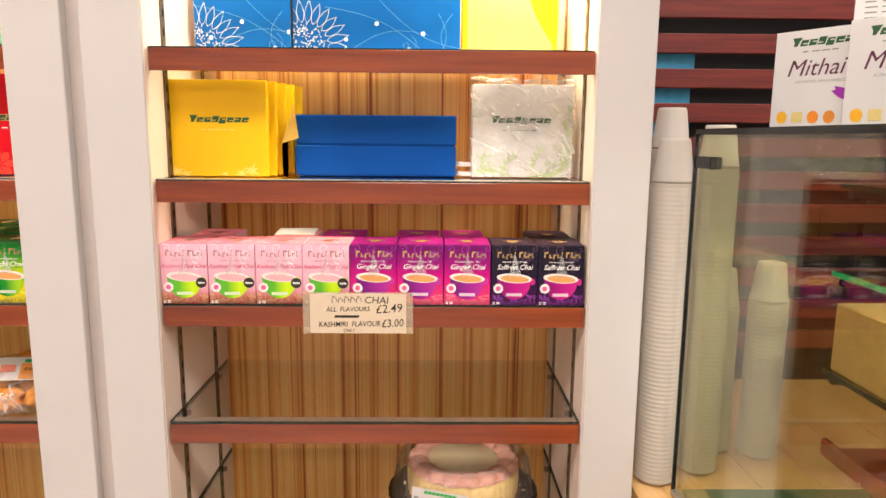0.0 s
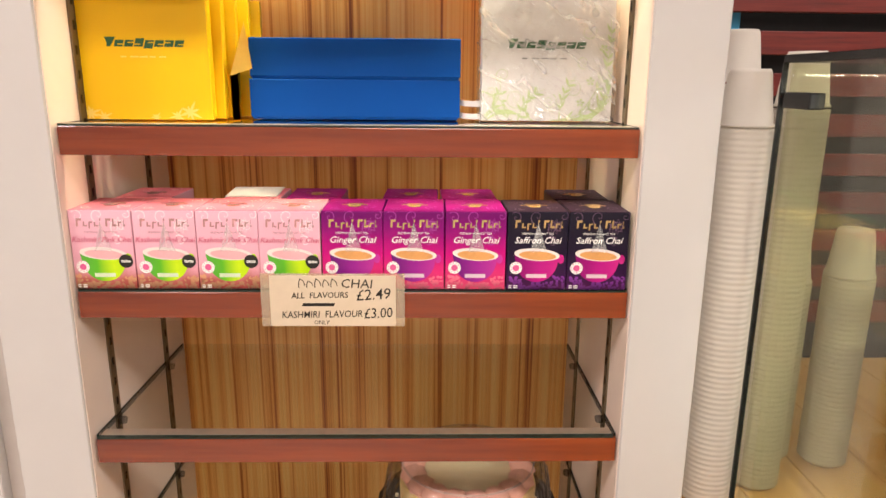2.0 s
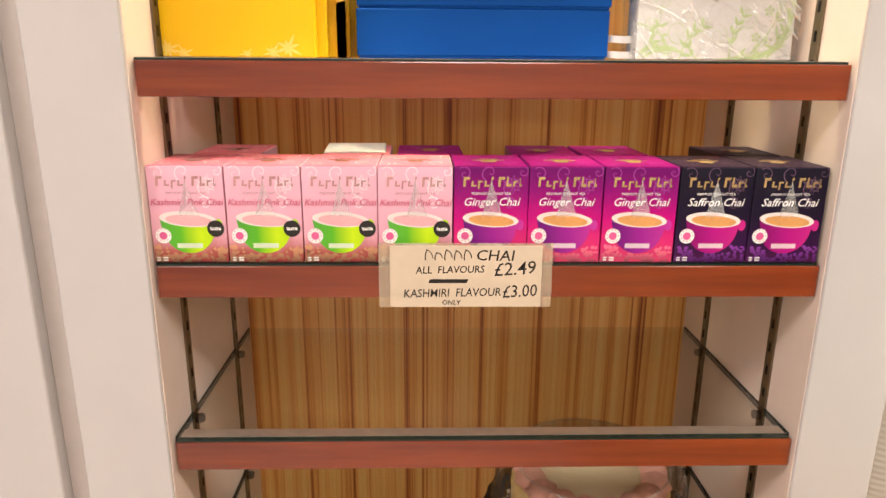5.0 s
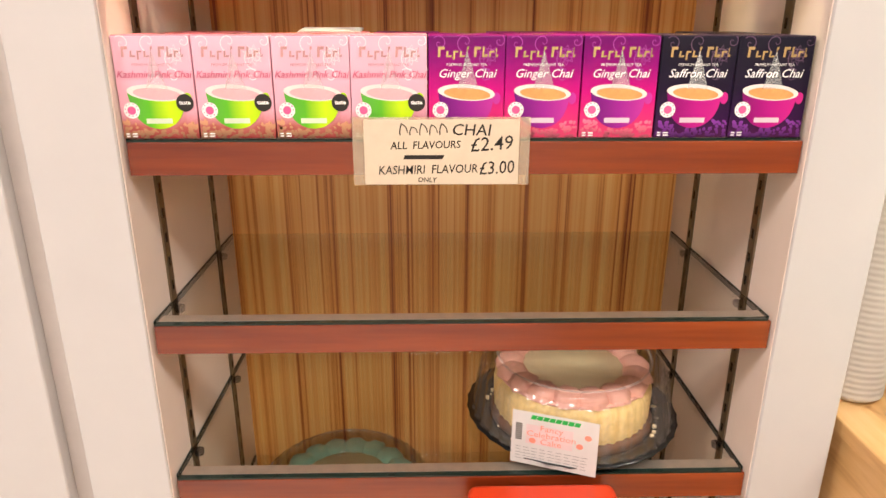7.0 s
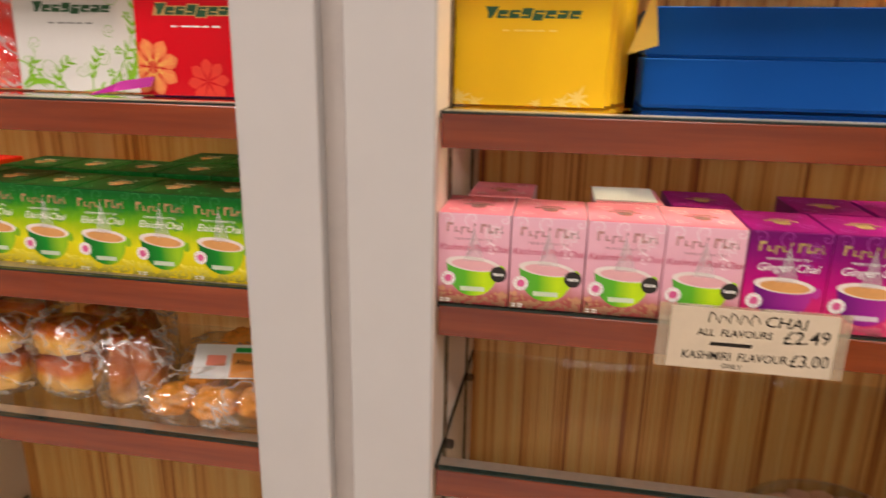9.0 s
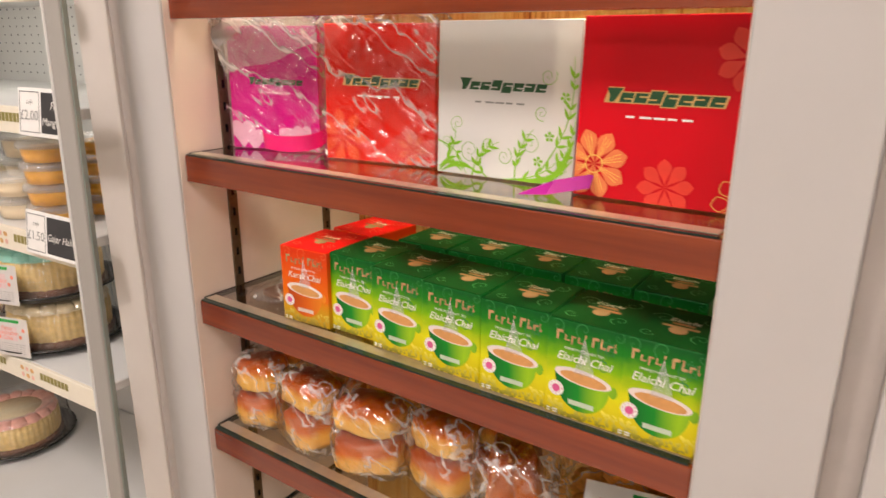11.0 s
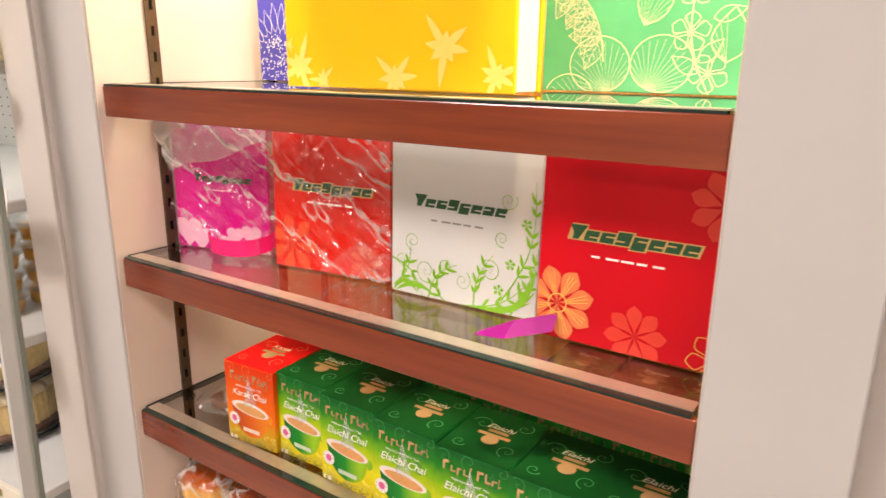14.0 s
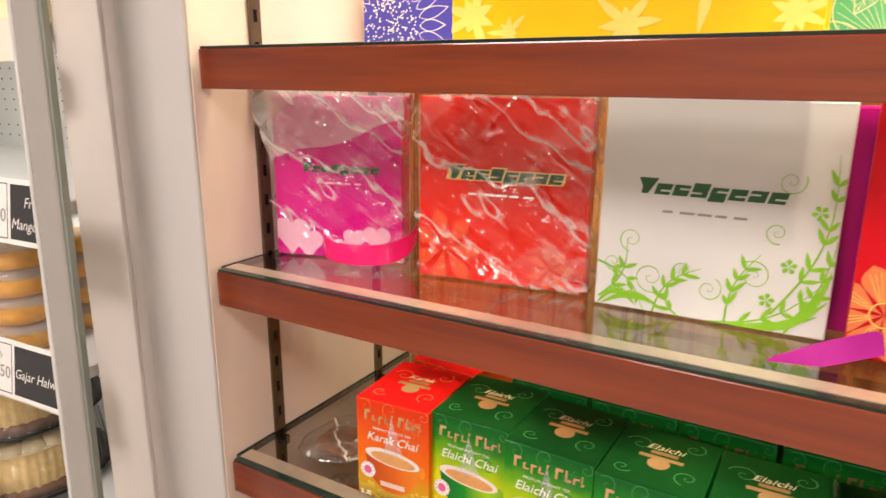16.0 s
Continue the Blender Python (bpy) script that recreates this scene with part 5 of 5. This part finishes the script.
lab = part("label_card", slab(-0.052, 0.052, -0.030, 0.030, 0, 0.0006), M_WPAPER, ob, "white and orange product label")
lab.matrix_basis = pose(0.012, -0.012, 0.068, 28, 4, 14)
o = part("orange_panel", slab(0.0, 0.050, -0.028, 0.014, 0.0008, 0.0012), M_ORANGE, lab)
o = letters("label_lettering", "Almond", 0.012, M_CHOC, lab, pose(0.025, -0.006, 0.0016, -90), bold=0.0002)
o = part("brand_mark", slab(0.004, 0.046, 0.016, 0.024, 0.0008, 0.0012), M_GREENB, lab)
o = part("picture_print", slab(-0.034, -0.008, -0.008, 0.010, 0.0008, 0.0012), M_SALMON, lab)
pk = thing("flat_packet", "small flat clear packet lying on the glass shelf", "packet", pose(-1.352, 1.275, SHELF_TEA))
part("packet", lump(0.042, 0.05, 0.006, 77, 0.2), M_BAG, pk, smooth=True)
part("contents", lump(0.03, 0.03, 0.004, 78, 0.2), M_CRUMB, pk, smooth=True)

# ---- counter, cups and glass case beside the bays ----
counter = thing("wooden_counter", "pine-board counter standing beside the shelving", "counter", pose(0, 0, 0))
for i in range(9):
    o = part("top_board", slab(0.386 + i * 0.125, 0.386 + i * 0.125 + 0.1235, -0.9, 1.82, 0.788, 0.81, 0.0015), M_PINE, counter)
for i in range(6):
    part("side_board", slab(0.392, 0.412, -0.9, 1.82, 0.002 + i * 0.131, 0.002 + i * 0.131 + 0.1295, 0.0015), M_PINE, counter)
part("carcass", slab(0.414, 1.49, -0.88, 1.80, 0.0, 0.786), M_DARK, counter)


def cup_stack(x, y, top, r):
    ob = thing("cup_stack", "tall stack of translucent white plastic cups", "cups", pose(x, y, 0.8105), "cup stacks")
    prof, z, n = [(r * 0.72, 0.0)], 0.008, 0
    while z < top - 0.81:
        prof += [(r * 0.985, z), (r, z + 0.0012), (r, z + 0.0042), (r * 0.985, z + 0.0056)]
        z += 0.0085
    part("cup_column", lathe(prof, 32), M_CUP, ob, smooth=True)
    part("top_cup", lathe([(r, z), (r, z + 0.003), (r * 0.93, z + 0.004), (r * 0.72, z + 0.072), (r * 0.66, z + 0.077), (0.0, z + 0.077)], 32), M_CUP, ob, "upturned top cup", smooth=True)
    return ob


for x, y, top in ((0.438, 1.258, 1.388), (0.470, 1.375, 1.451), (0.537, 1.300, 1.418), (0.602, 1.392, 1.126), (0.690, 1.365, 1.146)):
    cup_stack(x, y, top, 0.0385)

case = thing("glass_display_case", "glass display case with black top edge on counter", "display case", pose(0, 0, 0))
CX = 0.454
part("side_pane", slab(CX, CX + 0.006, -0.6, 1.196, 0.822, 1.480), M_PANE, case).visible_shadow = False
part("top_frame", slab(CX - 0.002, 1.45, -0.6, 1.200, 1.480, 1.490, 0.001), M_BLACK, case)
part("foot_rail", slab(CX - 0.004, CX + 0.012, -0.6, 1.200, 0.8115, 0.822, 0.001), plain("aluminium_rail", (0.55, 0.55, 0.54), 0.3, 0.9), case)
part("floor_panel", slab(CX + 0.014, 1.44, -0.6, 1.190, 0.8115, 0.826), plain("green_base", (0.05, 0.10, 0.045), 0.3), case)
part("rear_pane", slab(CX + 0.008, 1.44, 1.191, 1.196, 0.828, 1.479), M_PANE, case, "greenish rear glass").visible_shadow = False
part("edge_trim", slab(CX - 0.003, CX + 0.004, 1.1965, 1.2, 0.8115, 1.480), M_BLACK, case)
hinge = part("hinge_clip", slab(CX - 0.006, CX + 0.014, 1.120, 1.183, 1.424, 1.444, 0.002), plain("dark_metal", (0.025, 0.025, 0.025), 0.35, 0.3), case, "dark metal glass clip")
part("far_wall", slab(1.44, 1.45, -0.6, 1.189, 0.828, 1.479), M_DARK, case)
M_GREENGLASS = plain("green_glass_edge", (0.01, 0.32, 0.10), 0.1, vary=0.1)
for z, mt in ((1.402, M_GLASS_EDGE), (1.254, M_GREENGLASS), (1.082, M_GLASS_EDGE)):
    part("inner_shelf", slab(0.682, 1.43, 0.0, 1.140, z - 0.008, z), M_GLASS, case)
    part("shelf_edge", slab(0.678, 0.6818, 0.0, 1.140, z - 0.0085, z + 0.0005), mt, case)
    part("shelf_arm", slab(0.687, 0.75, 1.120, 1.135, z - 0.026, z - 0.009, 0.003), M_BLACK, case)
gold = thing("patterned_box", "gold box with fine ring pattern on glass shelf", "box", pose(0.776, 0.905, 1.0825))
part("box_body", slab(-0.090, 0.090, -0.22, 0.225, 0, 0.118, 0.002), plain("gold_card", (0.62, 0.42, 0.16), 0.35, 0.4, vary=0.3, scale=60), gold)
b = bmesh.new()
for j in range(13):
    for k in range(48):
        a = flat(outline(disc((k - 23.5) * 0.0092 + (j % 2) * 0.0046, 0.006 + j * 0.0088, 0.0032, None, 8), 0.0008), 0)
        me = bpy.data.meshes.new("tmp")
        a.to_mesh(me)
        a.free()
        b.from_mesh(me)
        bpy.data.meshes.remove(me)
o = part("ring_print", b, plain("brown_print", (0.24, 0.13, 0.04), 0.5, bmp=0), gold)
o.matrix_basis = pose(-0.0906, 0.0, 0, 0, 0, -90)
part("red_sticker", slab(-0.045, 0.06, 0.02, 0.16, 0.118, 0.1195), M_GRED, gold)
tray = thing("serving_tray", "dark brown wooden tray with raised lip", "tray", pose(0.92, 0.75, 0.8262))
part("board", slab(-0.22, 0.4, -0.4, 0.40, 0.09, 0.102, 0.003), M_CHERRY, tray)
part("lip", slab(-0.225, -0.213, -0.4, 0.40, 0.09, 0.122, 0.003), M_CHERRY, tray)
for y in (-0.3, 0.3):
    part("foot", slab(-0.18, 0.36, y, y + 0.02, 0.0, 0.09), M_CHERRY, tray)
dish = thing("garnished_dish", "wrapped dish with green garnish in the case", "dish", pose(0.82, 1.02, 1.4025))
part("dish", lathe([(0.0, 0), (0.06, 0), (0.10, 0.03), (0.098, 0.032), (0.058, 0.006), (0.0, 0.006)], 40), M_WPAPER, dish, smooth=True)
for k in range(7):
    o = part("leaf", lump(0.02, 0.012, 0.012, k + 90, 0.5), plain("parsley", (0.03, 0.16, 0.03), 0.5, vary=0.4, scale=80), dish, smooth=True)
    o.matrix_basis = pose(0.05 * math.cos(k * 0.9), 0.05 * math.sin(k * 0.9), 0.012 + 0.004 * (k % 3), 20, 0, 50 * k)
bx = thing("white_tub", "white plastic tub on the case floor", "tub", pose(0.80, 0.98, 0.8262))
part("tub_body", lathe([(0.0, 0), (0.055, 0), (0.062, 0.085), (0.0, 0.085)], 36), M_WPAPER, bx, smooth=True)

M_PURPLE = plain("purple_flower_print", (0.30, 0.02, 0.33), 0.4, bmp=0)
M_SWEETS = [plain("sweet_print", c, 0.4, bmp=0) for c in ((0.80, 0.42, 0.02), (0.68, 0.55, 0.20), (0.78, 0.24, 0.02), (0.62, 0.22, 0.03))]


def sweets_box(m, seed):
    w, h, d = 0.160, 0.152, 0.03
    ob = gift_box("white sweets carton with purple orchid print on glass case", w, h, d, M_GWHITE, m)
    front, back = brand_mark(0.0, h * 0.84, 0.108, 0.012)
    part("brand_mark", flat(front, -d / 2 - 0.0004), M_BRAND, ob)
    part("tagline", flat(tagline(-0.005, h * 0.775, 0.06, 0.002, 4), -d / 2 - 0.0004), M_GREY, ob)
    letters("title_lettering", "Mithai", 0.036, plain("plum_ink", (0.10, 0.02, 0.05), 0.4, bmp=0), ob, pose(-0.014, -d / 2 - 0.0004, h * 0.54), shear=0.3)
    letters("small_lettering", "AUTHENTIC ASIAN SWEETS", 0.0062, M_GREY, ob, pose(-0.004, -d / 2 - 0.0004, h * 0.465))
    panel_prints(ob, w, h, -d / 2, [("flower_print", [petal(0.046, 0.046, 0.05, 0.026, 1.2), petal(0.050, 0.048, 0.036, 0.016, 2.9), petal(0.048, 0.042, 0.036, 0.015, 2.5), petal(0.052, 0.048, 0.03, 0.025, 0.5)], M_PURPLE, 1)])
    for i, mt in enumerate(M_SWEETS):
        part("sweet_print", flat([disc(-0.060 + i * 0.025, 0.018, 0.0088, 0.0098, 16) if i != 1 else quad(-0.044, 0.010, -0.026, 0.026)], -d / 2 - 0.0006), mt, ob)
    return ob


sweets_box(pose(0.610, 1.091, 1.4905, 0, 0, -57), 1)
sweets_box(pose(0.652, 0.962, 1.4905, 0, 0, -57), 2)
menu = thing("notice_sheet", "white printed sheet standing behind cartons", "notice", pose(0.800, 1.18, 1.4905, -4, 0, -30))
part("sheet", slab(-0.09, 0.09, -0.001, 0.001, 0, 0.25), M_WPAPER, menu)
part("small_print", flat([q for i in range(16) for q in tagline(0, 0.10 + i * 0.009, 0.15, 0.0022, 6, i)], -0.0014), M_GREY, menu)

# ---- slatted wall behind the counter ----
slatted = thing("slatted_screen", "red-stained wooden slat screen on dark wall", "wall screen", pose(0, 0, 0))
for i in range(16):
    z = 0.890 + i * 0.0895
    part("slat", slab(0.40, 2.6, 1.85, 1.872, z, z + 0.050, 0.002), M_SLAT, slatted)
for x in (0.42, 1.2, 1.98, 2.58):
    part("batten", slab(x, x + 0.03, 1.873, 1.90, 0.811, 2.34), M_DARK, slatted)
tagged(part("wall_dark", slab(0.38, 3.2, 2.05, 2.08, 0, 2.7), M_DARK), "dark painted wall behind slats", "wall", kind="structure")
crate = thing("plastic_sheets", "folded blue plastic sheets behind the slats", "sheets", pose(0.642, 1.925, 1.500))
for k, (dz, w) in enumerate(((0.0, 0.075), (0.09, 0.07), (0.18, 0.078))):
    o = part("fold", slab(-w * 0.8, w * 0.8, -0.03, 0.03, -0.035 + 0.004 * k, 0.040, 0.004, 2), plain("blue_plastic", (0.06, 0.36, 0.62), 0.3, vary=0.3, scale=30), crate)
    o.matrix_basis = pose(0, 0, dz)
part("stand", slab(-0.06, 0.06, -0.04, 0.04, -1.50, -0.036), M_DARK, crate)

# ---- chiller beside the end panel ----
CH = pose(-1.700, 1.120, 0, 0, 0, 4)
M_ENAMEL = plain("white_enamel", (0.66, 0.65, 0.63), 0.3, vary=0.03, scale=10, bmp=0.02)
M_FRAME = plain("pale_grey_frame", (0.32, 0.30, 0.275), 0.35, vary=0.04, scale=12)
M_SLATE = plain("slate_print", (0.035, 0.035, 0.038), 0.5, vary=0.15, bmp=0)
M_GREENEDGE = plain("sea_green_edge", (0.21, 0.235, 0.215), 0.25)
ch = thing("open_chiller", "white open-front chiller with lit shelves", "chiller", CH)
CHZ = (1.872, 1.643, 1.449, 1.243, 0.981, 0.56)
part("back_panel", slab(-2.25, 0.044, 0.40, 0.42, 0.1, 2.1), M_ENAMEL, ch)
part("roof", slab(-2.25, -0.004, -0.02, 0.42, 2.1, 2.2), M_ENAMEL, ch)
part("base", slab(-2.25, -0.004, -0.02, 0.42, 0.0, 0.45), M_ENAMEL, ch)
lean = pose(0.049, -0.014, 1.68, -1.4) @ pose(0, 0, -1.68)
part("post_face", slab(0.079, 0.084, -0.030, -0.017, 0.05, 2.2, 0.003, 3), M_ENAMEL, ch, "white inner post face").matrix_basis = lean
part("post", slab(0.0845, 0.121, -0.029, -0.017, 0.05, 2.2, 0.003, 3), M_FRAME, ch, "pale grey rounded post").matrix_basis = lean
part("glass_edge", slab(0.1215, 0.1245, -0.027, -0.019, 0.05, 2.2, 0.001), M_GREENEDGE, ch, "grey-green glass edge").matrix_basis = lean
part("door_seal", slab(-0.4625, -0.4585, -0.020, -0.014, 0.45, 1.195), M_BLACK, ch)
b = bmesh.new()
for j in range(9):
    for k in range(70):
        dx, dz = -0.01 - k * 0.030, 1.470 + j * 0.020 + (0.010 if j > 1 else 0)
        b.faces.new([b.verts.new((dx + 0.0032 * math.cos(q), 0.3985, dz + 0.0022 * math.sin(q))) for q in [i * math.pi / 3 for i in range(6)]])
part("perforation", b, plain("peg_hole", (0.14, 0.14, 0.14), 0.6), ch)
M_SWEETTAN = plain("tan_print", (0.62, 0.36, 0.14), 0.5, vary=0.3, scale=200, bmp=0)
M_SWEETPINK = plain("pale_pink_print", (0.72, 0.42, 0.34), 0.5, vary=0.3, scale=200, bmp=0)
for z in CHZ:
    sh = part("shelf", slab(-2.2, 0.040, 0.0, 0.398, z - 0.018, z, 0.002), M_ENAMEL, ch)
    st = part("price_strip", slab(-2.2, 0.070, -0.008, -0.001, z - 0.040, z + 0.002, 0.001), plain("cream_strip", (0.78, 0.72, 0.60), 0.35, vary=0.05), ch, "cream price strip")
    for k in range(10):
        x = -0.08 - k * 0.2
        part("brand_mark", flat([quad(x - 0.045 + i * 0.011, z - 0.022, x - 0.036 + i * 0.011, z - 0.008, 0.002) for i in range(8)], -0.0086), plain("olive_print", (0.28, 0.24, 0.08), 0.5, bmp=0), st)
        for j, mt in enumerate((M_SWEETTAN, M_SWEETPINK)):
            part("sweet_print", flat([disc(x - 0.07 - 0.016 * (i % 3), z - 0.012 - 0.014 * (i // 3), 0.0062 - 0.0012 * (i % 2), 0.0048, 10) for i in range(j, 6, 2)], -0.0086), mt, st)
    part("light_strip", slab(-2.2, -0.03, 0.02, 0.035, z - 0.024, z - 0.0185), glowing("shelf_led", (1.0, 0.96, 0.88), 1.5), ch)


def shelf_tag(x, z, price, words, tilt):
    ob = thing("price_tag", "white price tag with slate name panel", "price tag", CH @ pose(x, -0.012, z, -8, tilt), "price tags")
    part("card", slab(0, 0.152, -0.0012, 0, -0.036, 0.036, 0.0005), M_WPAPER, ob)
    part("name_panel", slab(0.062, 0.147, -0.0020, -0.0013, -0.030, 0.030, 0.0003), M_SLATE, ob)
    part("frame_print", flat(outline(quad(0.005, -0.030, 0.056, 0.030), 0.0012), -0.0016), M_SLATE, ob)
    letters("only_lettering", "only", 0.010, M_GREY, ob, pose(0.030, -0.0018, 0.012), shear=0.3)
    letters("price_lettering", price, 0.0215, M_GREY, ob, pose(0.030, -0.0018, -0.012))
    for i, wd in enumerate(words):
        letters("name_lettering", wd, 0.0165, M_LINE, ob, pose(0.1045, -0.0026, (0.006 - i * 0.024) if len(words) > 1 else -0.008), shear=0.25)
    return ob


shelf_tag(-0.030, 1.446, "£2.00", ("Fresh", "Mango Lassi"), 0)
shelf_tag(-0.072, 1.250, "£1.50", ("Gajar Halwa",), 0)
shelf_tag(-0.378, 1.252, "£1.50", ("Tub Cakes",), 0)
for x, y, z, k, body, ice in ((-0.232, 0.105, 0.9815, 0.80, M_SPONGE, M_CREAM), (-0.236, 0.105, 1.0845, 0.80, M_SPONGE, M_TEALICE), (-0.530, 0.110, 0.9815, 0.80, M_SPONGE, M_PINKICE), (-0.525, 0.110, 1.0845, 0.80, M_CHOC, M_CHOC),
                              (-0.90, 0.12, 0.9815, 0.72, M_CHOC, M_CHOC), (-0.90, 0.12, 1.0845, 0.72, M_CHOC, M_PINKICE),
                              (-1.00, 0.15, 0.561, 0.80, M_SPONGE, M_TEALICE), (-1.00, 0.15, 0.664, 0.80, M_SPONGE, M_TEALICE), (-0.66, 0.175, 0.561, 0.86, M_SPONGE, M_PINKICE)):
    cake(("chocolate" if body == M_CHOC else "iced sponge") + " cake in clear dome on the chiller shelf", CH @ pose(x, y, z) @ Matrix.Diagonal((k, k, 0.85, 1)), body, ice, M_CREAM if body == M_SPONGE else M_CHOC, 14 if z > 0.9 else None, False)


def tub(x, y, z, r, h, fill, lidded=True):
    ob = thing("dessert_tub", "small clear plastic tub of dessert with lid", "tub", CH @ pose(x, y, z), "dessert tubs")
    part("contents", lathe([(0, 0.002), (r * 0.86, 0.002), (r * 0.93, h * 0.75), (0, h * 0.78)], 28), fill, ob, smooth=True)
    part("pot", lathe([(r * 0.88, 0.0), (r * 0.98, h * 0.95), (r * 1.0, h)], 28, caps=False), M_POT, ob, smooth=True)
    part("lid", lathe([(r * 1.06, h - 0.006), (r * 1.07, h), (r * 1.0, h + 0.004), (0, h + 0.003)], 28), M_TUB, ob, "frosted lid", smooth=True)
    return ob


M_HALWA = plain("orange_halwa", (0.84, 0.36, 0.02), 0.45, vary=0.35, scale=90, bmp=0.6)
M_TRIFLE = plain("cream_dessert", (0.80, 0.66, 0.44), 0.5, vary=0.15, scale=40)
for k in range(4):
    tub(-0.095, 0.058, 1.2435 + k * 0.0365, 0.045, 0.0315, M_HALWA)
    tub(-0.095, 0.158, 1.2435 + k * 0.0365, 0.045, 0.0315, M_HALWA)
for x, y, n, r, h, f in ((-0.198, 0.056, 2, 0.044, 0.034, M_TRIFLE), (-0.270, 0.125, 3, 0.052, 0.041, M_TRIFLE), (-0.385, 0.10, 2, 0.048, 0.036, M_TRIFLE), (-0.50, 0.13, 3, 0.054, 0.036, M_WPAPER), (-0.64, 0.12, 3, 0.052, 0.05, M_TRIFLE), (-0.77, 0.1, 2, 0.05, 0.05, M_WPAPER)):
    for k in range(n):
        tub(x, y, 1.2435 + k * (h + 0.006), r, h, f)
bt = thing("lassi_bottle", "cream-coloured drink bottle with printed label", "bottle", CH @ pose(-0.935, 0.25, 1.4495), "drink bottles")
part("bottle_body", lathe([(0, 0), (0.036, 0), (0.038, 0.006), (0.038, 0.11), (0.030, 0.14), (0.016, 0.155), (0.016, 0.165), (0, 0.165)], 28), plain("cream_plastic", (0.72, 0.66, 0.46), 0.35), bt, smooth=True)
part("bottle_label", lathe([(0.0386, 0.03), (0.0386, 0.085)], 28), M_WPAPER, bt, smooth=True)
part("bottle_cap", lathe([(0.017, 0.165), (0.017, 0.18), (0, 0.181)], 20), M_GREENB, bt, smooth=True)
for k, wd in enumerate(("Rasmalai", "Rabdi", "Rasmalai")):
    bx = thing("dessert_carton", "red printed dessert carton on chiller shelf", "carton", CH @ pose(-0.140 - 0.165 * k, 0.065, 1.6435), "dessert cartons")
    part("carton", slab(-0.079, 0.079, -0.045, 0.045, 0, 0.12, 0.002), plain("orange_red_card", (0.70, 0.06, 0.012), 0.3, vary=0.15, scale=20, coat=0.3), bx)
    letters("title_lettering", wd, 0.030, M_LINE, bx, pose(0.0, -0.0456, 0.030), shear=0.15, bold=0.0004)
    part("bowl_print", flat([disc(0, 0.075, 0.045, 0.022, 20)], -0.0456), M_PALEYEL, bx)
    part("brand_mark", flat(tagline(0.03, 0.014, 0.05, 0.004, 2), -0.0456), M_LINE, bx)
for k in range(2):
    bx = thing("cream_carton", "plain cream carton on chiller shelf", "carton", CH @ pose(-0.006, 0.072 + 0.12 * k, 1.6435), "dessert cartons")
    part("carton", slab(-0.055, 0.055, -0.05, 0.05, 0, 0.16, 0.002), plain("cream_carton", (0.78, 0.74, 0.45), 0.4, vary=0.06), bx)
